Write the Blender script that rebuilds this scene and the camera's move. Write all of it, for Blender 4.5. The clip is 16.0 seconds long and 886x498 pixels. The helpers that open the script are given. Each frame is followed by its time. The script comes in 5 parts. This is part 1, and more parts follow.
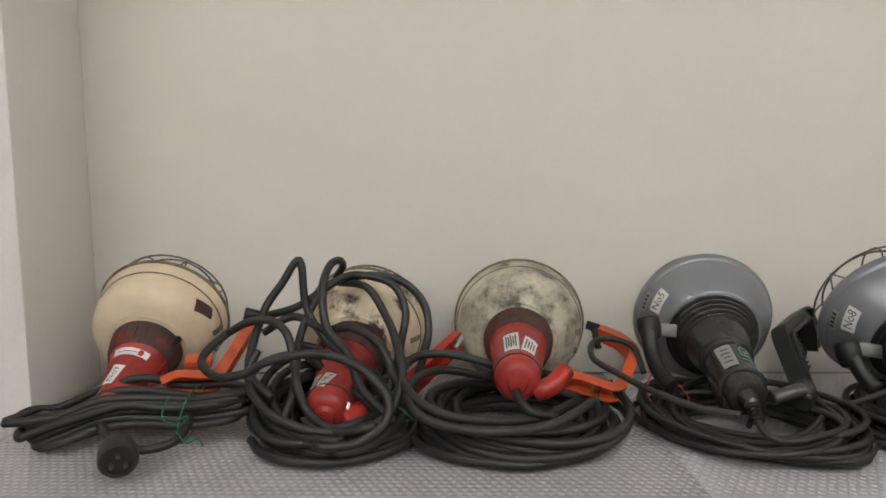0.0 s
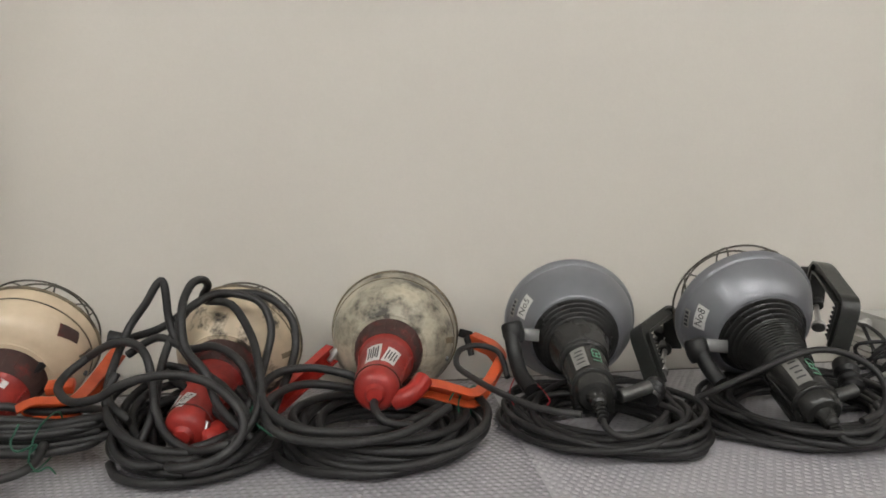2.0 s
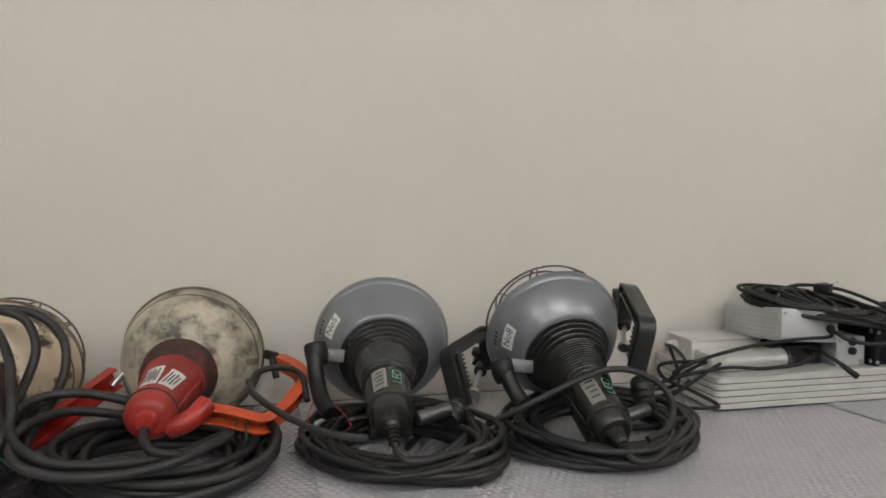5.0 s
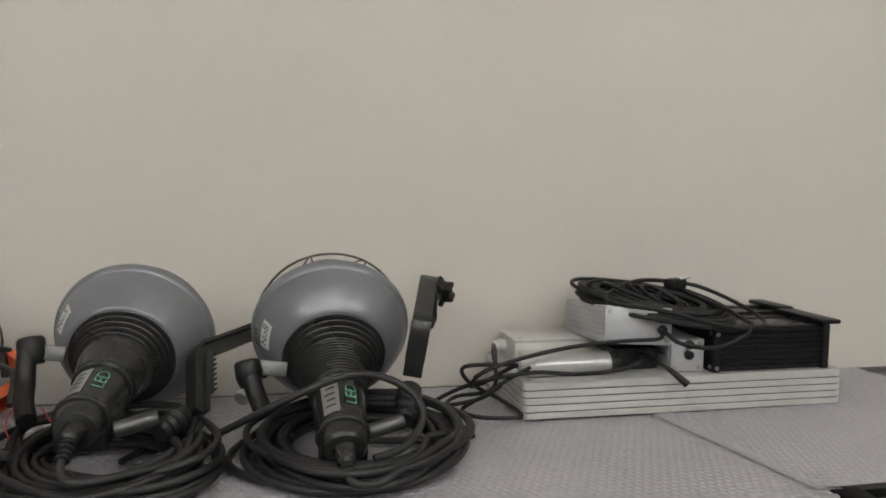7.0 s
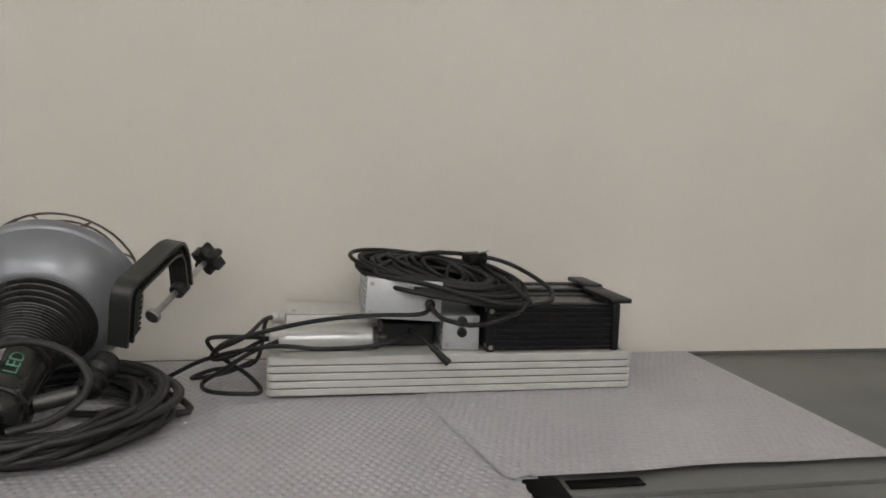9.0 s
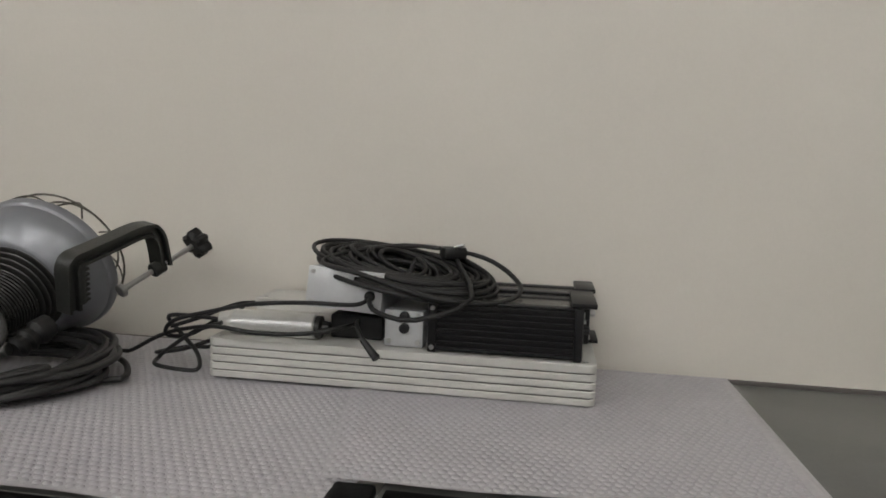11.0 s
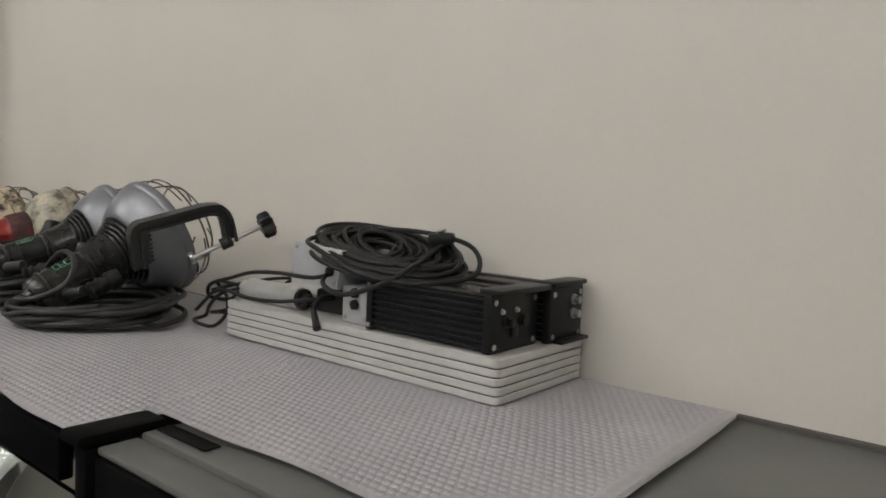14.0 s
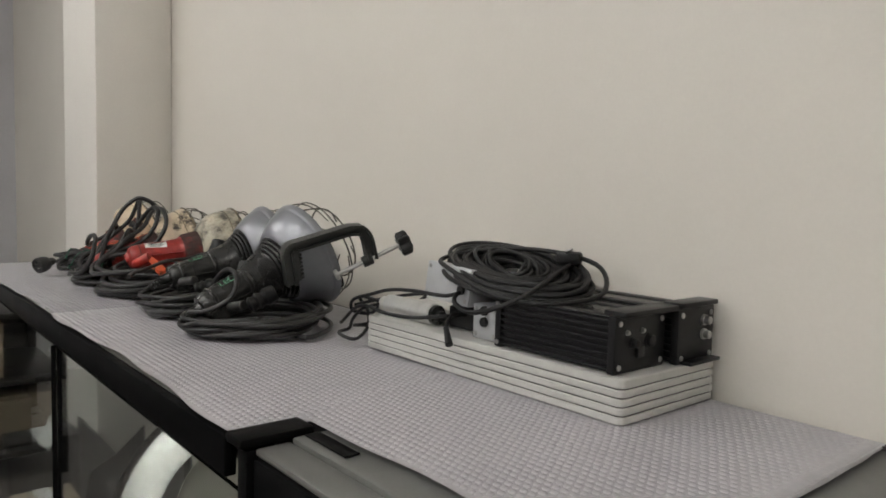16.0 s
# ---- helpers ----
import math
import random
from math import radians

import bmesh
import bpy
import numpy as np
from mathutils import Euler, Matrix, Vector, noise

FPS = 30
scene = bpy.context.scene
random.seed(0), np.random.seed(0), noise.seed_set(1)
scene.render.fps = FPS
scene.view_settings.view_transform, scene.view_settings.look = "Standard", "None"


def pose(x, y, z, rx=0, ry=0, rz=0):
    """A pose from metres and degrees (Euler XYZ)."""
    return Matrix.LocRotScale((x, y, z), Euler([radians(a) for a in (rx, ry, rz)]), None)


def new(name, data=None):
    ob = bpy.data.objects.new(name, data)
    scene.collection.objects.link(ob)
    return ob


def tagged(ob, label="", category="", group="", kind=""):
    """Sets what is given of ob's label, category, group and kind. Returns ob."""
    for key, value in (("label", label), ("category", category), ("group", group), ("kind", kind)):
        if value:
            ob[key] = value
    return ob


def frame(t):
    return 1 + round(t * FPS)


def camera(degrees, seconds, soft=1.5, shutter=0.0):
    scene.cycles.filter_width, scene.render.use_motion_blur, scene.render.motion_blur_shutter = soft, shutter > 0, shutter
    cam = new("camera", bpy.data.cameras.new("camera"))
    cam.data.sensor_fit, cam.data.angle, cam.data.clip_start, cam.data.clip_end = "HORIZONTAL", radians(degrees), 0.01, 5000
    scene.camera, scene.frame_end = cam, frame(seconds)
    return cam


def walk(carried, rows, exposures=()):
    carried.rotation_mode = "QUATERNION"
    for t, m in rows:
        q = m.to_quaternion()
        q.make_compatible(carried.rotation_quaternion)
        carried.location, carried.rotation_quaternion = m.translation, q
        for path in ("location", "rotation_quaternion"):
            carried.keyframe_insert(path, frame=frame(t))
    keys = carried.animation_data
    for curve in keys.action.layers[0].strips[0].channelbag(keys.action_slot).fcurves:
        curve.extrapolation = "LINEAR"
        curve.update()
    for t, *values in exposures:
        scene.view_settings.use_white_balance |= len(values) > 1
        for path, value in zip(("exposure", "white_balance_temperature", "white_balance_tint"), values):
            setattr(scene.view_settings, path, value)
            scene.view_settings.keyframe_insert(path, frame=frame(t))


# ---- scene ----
cam = camera(63.9, 16.0, 1.7)
METRES, EYE, TILT, LEAN, TURN = 1.8, 1.23, 0.0, 0.0, 2.0
ROWS = [
    (0.0, 0.0, 0.0, 0.0, -0.06, -6.38, 0.54),
    (0.5, 0.0144, -0.0043, 0.0015, -0.83, -6.16, 1.2),
    (1.0, 0.0287, -0.0136, 0.0022, -1.9, -6.01, 1.77),
    (1.5, 0.0459, -0.014, 0.0042, -2.96, -5.96, 2.15),
    (2.0, 0.0594, -0.0112, 0.003, -4.33, -5.83, 2.1),
    (2.5, 0.0766, -0.0045, -0.0009, -5.59, -5.94, 2.65),
    (3.0, 0.0891, 0.0022, -0.0024, -6.2, -5.92, 2.4),
    (5.5, 0.1365, 0.0011, -0.0069, -14.42, -2.87, 0.15),
    (6.0, 0.1997, 0.0159, -0.0048, -13.5, -2.0, 0.19),
    (6.5, 0.2501, 0.0237, -0.0089, -13.67, -3.62, -0.13),
    (7.0, 0.2823, 0.029, -0.014, -13.6, -4.71, -0.65),
    (7.5, 0.3131, 0.0338, -0.0185, -11.77, -5.24, -1.08),
    (8.0, 0.3544, 0.0422, -0.0236, -11.98, -5.63, -0.96),
    (8.5, 0.3987, 0.0367, -0.0257, -14.3, -5.72, -1.5),
    (9.0, 0.4543, 0.022, -0.0205, -13.06, -6.49, -2.02),
    (11.5, 0.6926, 0.0536, -0.0421, 11.33, -4.94, -1.48),
    (12.0, 0.7331, 0.0757, -0.05, 14.96, -4.04, -1.09),
    (12.5, 0.7821, 0.1073, -0.0542, 19.45, -4.85, -1.84),
    (13.0, 0.8091, 0.1278, -0.0567, 22.1, -4.3, -1.3),
    (13.5, 0.8453, 0.138, -0.0562, 25.64, -4.19, -1.95),
    (14.0, 0.9003, 0.1452, -0.0564, 36.83, -4.44, -2.75),
    (14.5, 0.9201, 0.1367, -0.0547, 42.82, -4.14, -0.67),
    (15.0, 0.9216, 0.1257, -0.0505, 47.02, -4.09, -2.31),
    (15.5, 0.9179, 0.1234, -0.051, 47.29, -4.05, -2.16),
    (16.0, 0.9181, 0.1365, -0.0457, 48.01, -4.31, -1.56),
]
EXPOSURES = [(0.0, 0.02), (3.0, 0.02), (5.5, -0.24), (6.0, -0.38), (6.5, -0.31), (7.0, -0.22), (7.5, -0.12), (8.0, -0.06), (8.5, -0.14), (9.0, -0.28), (11.5, -0.32), (12.5, -0.30), (14.5, -0.18), (16.0, -0.03)]
walk(cam, [(t, pose(0, 0, EYE, TILT, LEAN, TURN) @ pose(METRES * x, METRES * y, METRES * z, 90 + pitch, roll, yaw)) for t, x, y, z, yaw, pitch, roll in ROWS], EXPOSURES)

# ---- light: a closed room with ceiling tubes ----
TOP = 0.9165          # the cabinet's top
WALL = 1.076         # the back wall's face
world = bpy.data.worlds.new("room_air")
world.use_nodes = True
world.node_tree.nodes["Background"].inputs["Color"].default_value = (0.8, 0.8, 0.82, 1)
world.node_tree.nodes["Background"].inputs["Strength"].default_value = 0.02
scene.world = world
TUBE_POWER = 35.2


# ---- materials ----
def material(name, color, rough=0.5, metal=0.0, second=None, scale=8.0, mix=(0.4, 0.65), bump=0.0, bump_scale=60.0, grain=0.06, coat=0.0, alpha=1.0, detail=5.0, rough_var=0.08, spec=0.5):
    """A surface with a base colour, a second colour in noise-shaped patches, fine grain and relief."""
    m = bpy.data.materials.new(name)
    m.use_nodes = True
    nt = m.node_tree
    nodes, links = nt.nodes, nt.links
    b = nodes["Principled BSDF"]
    co = nodes.new("ShaderNodeTexCoord")
    fine = nodes.new("ShaderNodeTexNoise")
    fine.inputs["Scale"].default_value = bump_scale
    fine.inputs["Detail"].default_value = 4.0
    links.new(co.outputs["Object"], fine.inputs["Vector"])
    big = nodes.new("ShaderNodeTexNoise")
    big.inputs["Scale"].default_value = scale
    big.inputs["Detail"].default_value = detail
    big.inputs["Roughness"].default_value = 0.62
    links.new(co.outputs["Object"], big.inputs["Vector"])
    ramp = nodes.new("ShaderNodeMapRange")
    ramp.inputs["From Min"].default_value, ramp.inputs["From Max"].default_value = mix
    links.new(big.outputs["Fac"], ramp.inputs["Value"])
    two = nodes.new("ShaderNodeMix")
    two.data_type = "RGBA"
    two.inputs["A"].default_value = (*color, 1)
    two.inputs["B"].default_value = (*(second or [c * 0.9 for c in color]), 1)
    links.new(ramp.outputs["Result"], two.inputs["Factor"])
    g = nodes.new("ShaderNodeMapRange")
    g.inputs["From Min"].default_value, g.inputs["From Max"].default_value = 0.3, 0.7
    g.inputs["To Min"].default_value, g.inputs["To Max"].default_value = 1 - grain, 1 + grain
    links.new(fine.outputs["Fac"], g.inputs["Value"])
    mul = nodes.new("ShaderNodeVectorMath")
    mul.operation = "SCALE"
    links.new(two.outputs["Result"], mul.inputs[0])
    links.new(g.outputs["Result"], mul.inputs["Scale"])
    links.new(mul.outputs["Vector"], b.inputs["Base Color"])
    rr = nodes.new("ShaderNodeMapRange")
    rr.inputs["To Min"].default_value, rr.inputs["To Max"].default_value = max(0.02, rough - rough_var), min(1, rough + rough_var)
    links.new(big.outputs["Fac"], rr.inputs["Value"])
    links.new(rr.outputs["Result"], b.inputs["Roughness"])
    b.inputs["Metallic"].default_value = metal
    b.inputs["Coat Weight"].default_value = coat
    b.inputs["Specular IOR Level"].default_value = spec
    b.inputs["Alpha"].default_value = alpha
    if bump:
        bp = nodes.new("ShaderNodeBump")
        bp.inputs["Strength"].default_value = bump
        bp.inputs["Distance"].default_value = 0.002
        links.new(fine.outputs["Fac"], bp.inputs["Height"])
        links.new(bp.outputs["Normal"], b.inputs["Normal"])
    return m


M_WALL = material("wall_paint", (0.66, 0.625, 0.565), 0.75, second=(0.63, 0.595, 0.535), scale=1.3, mix=(0.3, 0.7), bump=0.05, bump_scale=220, grain=0.012)
M_PILLAR = material("pillar_paint", (0.70, 0.67, 0.62), 0.7, second=(0.67, 0.64, 0.59), scale=1.5, bump=0.1, bump_scale=200, grain=0.02)
M_FAR = material("far_wall_paint", (0.55, 0.54, 0.55), 0.8, scale=1.0, grain=0.02)
M_CEIL = material("ceiling_board", (0.75, 0.75, 0.73), 0.9, scale=3, bump=0.2, bump_scale=90)
M_FLOOR = material("floor_vinyl", (0.11, 0.10, 0.092), 0.45, second=(0.085, 0.078, 0.072), scale=2.0, grain=0.1, bump=0.05)
M_TOP = material("grey_laminate", (0.125, 0.125, 0.118), 0.42, second=(0.105, 0.105, 0.10), scale=5, grain=0.05, bump=0.05, bump_scale=400)
M_BLACK = material("black_frame", (0.003, 0.003, 0.0033), 0.45, second=(0.005, 0.005, 0.005), spec=0.05, scale=9, grain=0.1, bump=0.08, bump_scale=300)
M_GAP = material("wall_joint", (0.10, 0.09, 0.085), 0.8)
M_RED = material("red_plastic", (0.30, 0.024, 0.018), 0.38, second=(0.18, 0.014, 0.011), scale=22, mix=(0.45, 0.7), grain=0.12, bump=0.1, bump_scale=160)
M_COLLAR = material("sooty_collar", (0.05, 0.022, 0.018), 0.75, second=(0.16, 0.02, 0.015), scale=35, mix=(0.5, 0.7), grain=0.2, bump=0.3)
M_ORANGE = material("orange_enamel", (0.53, 0.083, 0.024), 0.36, second=(0.38, 0.045, 0.014), scale=25, mix=(0.5, 0.75), grain=0.1, bump=0.08)
M_REDARM = material("red_enamel", (0.36, 0.022, 0.015), 0.36, second=(0.24, 0.018, 0.013), scale=25, mix=(0.5, 0.75), grain=0.1, bump=0.08)
M_CREAM = material("cream_enamel", (0.66, 0.535, 0.385), 0.24, second=(0.58, 0.46, 0.32), scale=11, grain=0.04, bump=0.03)
M_CREAM_WORN = material("worn_cream_enamel", (0.62, 0.51, 0.365), 0.38, second=(0.05, 0.038, 0.028), scale=16, mix=(0.515, 0.585), grain=0.10, bump=0.15)
M_CREAM_DIRTY = material("sooty_cream_enamel", (0.50, 0.455, 0.35), 0.42, second=(0.055, 0.050, 0.039), scale=30, mix=(0.43, 0.62), grain=0.25, bump=0.2, detail=8)
M_RUSTRIM = material("grimy_rim", (0.20, 0.16, 0.10), 0.55, second=(0.05, 0.04, 0.03), scale=40, grain=0.2, bump=0.2)
M_GREYBLUE = material("greyblue_enamel", (0.215, 0.22, 0.24), 0.34, metal=0.35, second=(0.20, 0.205, 0.222), scale=8, grain=0.03)
M_DARKPL = material("dark_grey_plastic", (0.024, 0.024, 0.0228), 0.26, second=(0.019, 0.019, 0.0182), scale=14, grain=0.06, bump=0.05, bump_scale=500)
M_BLACKPL = material("black_plastic", (0.008, 0.008, 0.0085), 0.42, spec=0.35, second=(0.014, 0.014, 0.014), scale=30, grain=0.1, bump=0.08, bump_scale=300)
M_CLAMP = material("cast_black_clamp", (0.018, 0.019, 0.0165), 0.38, second=(0.02, 0.021, 0.019), scale=26, grain=0.15, bump=0.18, bump_scale=260)
M_STEEL = material("zinc_steel", (0.55, 0.55, 0.54), 0.32, metal=1.0, second=(0.42, 0.41, 0.40), scale=60, grain=0.08)
M_ZINC = material("dull_zinc", (0.13, 0.13, 0.127), 0.4, metal=0.8, second=(0.10, 0.10, 0.097), scale=50, grain=0.1)
M_WIRE = material("guard_wire_steel", (0.16, 0.15, 0.13), 0.45, metal=0.7, second=(0.08, 0.07, 0.055), scale=50, grain=0.15)
M_CABLE = material("rubber_cable", (0.015, 0.0147, 0.0147), 0.48, spec=0.45, second=(0.027, 0.0265, 0.026), scale=20, mix=(0.45, 0.7), grain=0.15, bump=0.06, bump_scale=250)
M_THIN = material("thin_black_cable", (0.008, 0.008, 0.008), 0.5, spec=0.35, second=(0.013, 0.013, 0.013), scale=25, grain=0.1)
M_LABEL = material("paper_label", (0.72, 0.72, 0.70), 0.6, scale=40, grain=0.04)
M_INK = material("label_ink", (0.04, 0.04, 0.045), 0.6)
M_REDINK = material("red_label_ink", (0.5, 0.03, 0.03), 0.6)
M_GREEN = material("green_print", (0.10, 0.30, 0.18), 0.5)
M_GREYLAB = material("silver_label", (0.33, 0.33, 0.31), 0.38, metal=0.5, scale=60)
M_TIE = material("green_wire_tie", (0.012, 0.10, 0.055), 0.45)
M_REDWIRE = material("red_string", (0.45, 0.04, 0.05), 0.6)
M_LAMPFACE = material("lamp_front_glass", (0.60, 0.58, 0.52), 0.25, scale=10)
M_PANEL = material("white_anodised", (0.58, 0.57, 0.54), 0.38, metal=0.15, second=(0.53, 0.52, 0.49), scale=9, grain=0.04, bump=0.03)
# dark colour that carries the shade inside the panel's grooves
M_GROOVE_SHADE = material("panel_groove_shade", (0.07, 0.065, 0.06), 0.7)
M_ALU = material("brushed_aluminium", (0.72, 0.72, 0.71), 0.46, metal=1.0, second=(0.55, 0.55, 0.54), scale=30, grain=0.06)
M_ALUBOX = material("anodised_box", (0.55, 0.56, 0.57), 0.45, metal=0.45, second=(0.50, 0.51, 0.52), scale=18, grain=0.04)
M_WHITEPL = material("white_plastic", (0.62, 0.61, 0.58), 0.4, scale=20, grain=0.03)
M_FIN = material("black_anodised", (0.006, 0.006, 0.0065), 0.4, spec=0.3, scale=30)
M_DISC = material("spun_aluminium", (0.74, 0.73, 0.70), 0.2, metal=1.0, second=(0.66, 0.65, 0.62), scale=4, grain=0.03)
M_DISC_IN = material("matt_aluminium", (0.52, 0.49, 0.42), 0.6, metal=0.1, scale=4, grain=0.03)
M_DARKSHEET = material("dark_card", (0.012, 0.0115, 0.0105), 0.3, second=(0.026, 0.024, 0.021), scale=9, bump=0.3, bump_scale=14)
M_CARTON = material("carton", (0.36, 0.29, 0.20), 0.8, second=(0.31, 0.25, 0.17), scale=9)
M_BUBBLE = material("bubble_film", (0.50, 0.485, 0.505), 0.2, second=(0.42, 0.405, 0.43), scale=7, mix=(0.35, 0.7), grain=0.06, bump=0.3, bump_scale=140, coat=0.35, alpha=0.82, rough_var=0.14)
M_BUBBLE_NEW = material("milky_bubble_film", (0.50, 0.486, 0.507), 0.3, second=(0.43, 0.416, 0.437), scale=5, mix=(0.35, 0.7), grain=0.06, bump=0.3, bump_scale=140, coat=0.2, alpha=0.87, rough_var=0.05)
M_TUBE = bpy.data.materials.new("tube_light")
M_TUBE.use_nodes = True
M_TUBE.node_tree.nodes["Principled BSDF"].inputs["Emission Color"].default_value = (0.965, 0.95, 0.925, 1)
M_TUBE.node_tree.nodes["Principled BSDF"].inputs["Emission Strength"].default_value = TUBE_POWER
M_GLASS = bpy.data.materials.new("case_glass")
M_GLASS.use_nodes = True
_b = M_GLASS.node_tree.nodes["Principled BSDF"]
_b.inputs["Base Color"].default_value = (0.86, 0.90, 0.88, 1)
_b.inputs["Roughness"].default_value = 0.02
_b.inputs["Transmission Weight"].default_value = 1.0
_b.inputs["IOR"].default_value = 1.45


# ---- mesh helpers ----
def thing(name, at, label, category, group="", kind=""):
    ob = new(name)
    ob.empty_display_size = 0.02
    ob.matrix_basis = Matrix.Translation(at)
    return tagged(ob, label, category, group, kind)


def root_of(ob):
    while ob.parent:
        ob = ob.parent
    return ob


def link_mesh(name, bm, mat, smooth=38):
    me = bpy.data.meshes.new(name)
    bm.normal_update()
    bm.to_mesh(me)
    bm.free()
    me.materials.append(mat)
    if smooth:
        me.shade_smooth()
        me.set_sharp_from_angle(angle=radians(smooth))
    return new(name, me)


def part(name, bm, mat, parent, label="", smooth=38):
    """Links a bmesh given in world metres as one mesh object under a thing or a part."""
    bm.transform(root_of(parent).matrix_basis.inverted())
    ob = link_mesh(name, bm, mat, smooth)
    ob.parent = parent
    return tagged(ob, label)


def solid(name, bm, mat, label, category, group="", kind="", smooth=38):
    return tagged(link_mesh(name, bm, mat, smooth), label, category, group, kind)


def box(x0, y0, z0, x1, y1, z1, bevel=0.0, m=None, seg=2):
    bm = bmesh.new()
    bmesh.ops.create_cube(bm, size=1.0)
    for v in bm.verts:
        v.co = Vector((x0 + (v.co.x + 0.5) * (x1 - x0), y0 + (v.co.y + 0.5) * (y1 - y0), z0 + (v.co.z + 0.5) * (z1 - z0)))
    if bevel:
        bmesh.ops.bevel(bm, geom=bm.edges[:], offset=bevel, segments=seg, affect="EDGES", profile=0.5)
    if m is not None:
        bm.transform(m)
    return bm


def join(*bms):
    out = bmesh.new()
    for b in bms:
        me = bpy.data.meshes.new("tmp")
        b.to_mesh(me)
        b.free()
        out.from_mesh(me)
        bpy.data.meshes.remove(me)
    return out


def lathe(profile, m, n=48, cap0=True, cap1=True):
    """Turns (s, r) rows round the local y axis and puts the result at m."""
    bm = bmesh.new()
    rings = []
    for s, r in profile:
        rings.append([bm.verts.new(m @ Vector((r * math.sin(2 * math.pi * i / n), s, r * math.cos(2 * math.pi * i / n)))) for i in range(n)])
    for a, b in zip(rings, rings[1:]):
        for i in range(n):
            bm.faces.new((a[i], a[(i + 1) % n], b[(i + 1) % n], b[i]))
    if cap0:
        bm.faces.new(rings[0])
    if cap1:
        bm.faces.new(list(reversed(rings[-1])))
    bmesh.ops.recalc_face_normals(bm, faces=bm.faces[:])
    return bm


def axis(p, q):
    """A pose at p with the local y axis towards q and z as far up as may be."""
    p, q = Vector(p), Vector(q)
    y = (q - p).normalized()
    up = Vector((0, 0, 1)) if abs(y.z) < 0.95 else Vector((0, 1, 0))
    x = y.cross(up).normalized()
    z = x.cross(y)
    return Matrix.Translation(p) @ Matrix((x, y, z)).transposed().to_4x4()


def rod(p, q, r, r1=None, n=20, edge=0.0):
    h = (Vector(q) - Vector(p)).length
    r1 = r if r1 is None else r1
    e = edge or min(r, r1) * 0.15
    return lathe([(0, r - e), (e, r), (h - e, r1), (h, r1 - e)], axis(p, q), n)


def spline(pts, sub=6, closed=False):
    """A smooth line (Catmull-Rom) through the points."""
    P = [Vector(p) for p in pts]
    if closed:
        P = [P[-1]] + P + [P[0], P[1]]
    else:
        P = [P[0] * 2 - P[1]] + P + [P[-1] * 2 - P[-2]]
    out = []
    for a, b, c, d in zip(P, P[1:], P[2:], P[3:]):
        for k in range(sub):
            t = k / sub
            out.append(0.5 * ((2 * b) + (c - a) * t + (2 * a - 5 * b + 4 * c - d) * t * t + (3 * b - a - 3 * c + d) * t ** 3))
    if not closed:
        out.append(P[-2])
    return out


def tube(path, r, n=10, closed=False):
    """A round cable along a smooth path."""
    bm = bmesh.new()
    rings, nrm = [], None
    k = len(path)
    for i, p in enumerate(path):
        a = path[(i - 1) % k] if closed or i else path[0]
        b = path[(i + 1) % k] if closed or i < k - 1 else path[-1]
        t = (b - a).normalized()
        if nrm is None:
            nrm = t.orthogonal().normalized()
        nrm = (nrm - t * nrm.dot(t)).normalized()
        bi = t.cross(nrm)
        rings.append([bm.verts.new(p + nrm * (r * math.cos(2 * math.pi * j / n)) + bi * (r * math.sin(2 * math.pi * j / n))) for j in range(n)])
    for a, b in zip(rings, rings[1:] + ([rings[0]] if closed else [])):
        for j in range(n):
            bm.faces.new((a[j], a[(j + 1) % n], b[(j + 1) % n], b[j]))
    if not closed:
        bm.faces.new(list(reversed(rings[0])))
        bm.faces.new(rings[-1])
    bmesh.ops.recalc_face_normals(bm, faces=bm.faces[:])
    return bm


def sweep(path, side, profile):
    """A bar of the given cross-section, rows of (along side, across), along a path that lies square to side."""
    bm = bmesh.new()
    side = Vector(side).normalized()
    rings = []
    for i, p in enumerate(path):
        t = (path[min(i + 1, len(path) - 1)] - path[max(i - 1, 0)]).normalized()
        s = (side - t * side.dot(t)).normalized()
        u = s.cross(t)
        rings.append([bm.verts.new(p + s * a + u * b) for a, b in profile])
    k = len(profile)
    for a, b in zip(rings, rings[1:]):
        for j in range(k):
            bm.faces.new((a[j], a[(j + 1) % k], b[(j + 1) % k], b[j]))
    bm.faces.new(list(reversed(rings[0])))
    bm.faces.new(rings[-1])
    bmesh.ops.recalc_face_normals(bm, faces=bm.faces[:])
    return bm


def bar_profile(w, h, c):
    """A rectangle w by h with its corners cut by c."""
    w, h = w / 2, h / 2
    return [(-w + c, -h), (w - c, -h), (w, -h + c), (w, h - c), (w - c, h), (-w + c, h), (-w, h - c), (-w, -h + c)]


def ibeam_profile(w, h, web):
    """An I-shaped cross-section, w wide and h deep, with the web in its middle."""
    w, h, f = w / 2, h / 2, h * 0.22
    return [(-w, -h), (w, -h), (w, -h + f), (web / 2, -h + f), (web / 2, h - f), (w, h - f), (w, h), (-w, h), (-w, h - f), (-web / 2, h - f), (-web / 2, -h + f), (-w, -h + f)]


def u_profile(w, h, t):
    """A channel w wide and h deep, of sheet t thick, open towards minus across."""
    w = w / 2
    return [(-w, -h), (-w + t, -h), (-w + t, -t), (w - t, -t), (w - t, -h), (w, -h), (w, 0), (-w, 0)]


def radius_at(profile, s):
    for (a, ra), (b, rb) in zip(profile, profile[1:]):
        if a <= s <= b and b > a:
            return ra + (rb - ra) * (s - a) / (b - a)
    return profile[-1][1]


def wrap(profile, m, s, ang, off):
    """The point on a turned surface at s along it and ang degrees round from the top, off metres proud."""
    r = radius_at(profile, s) + off
    return m @ Vector((r * math.sin(radians(ang)), s, r * math.cos(radians(ang))))


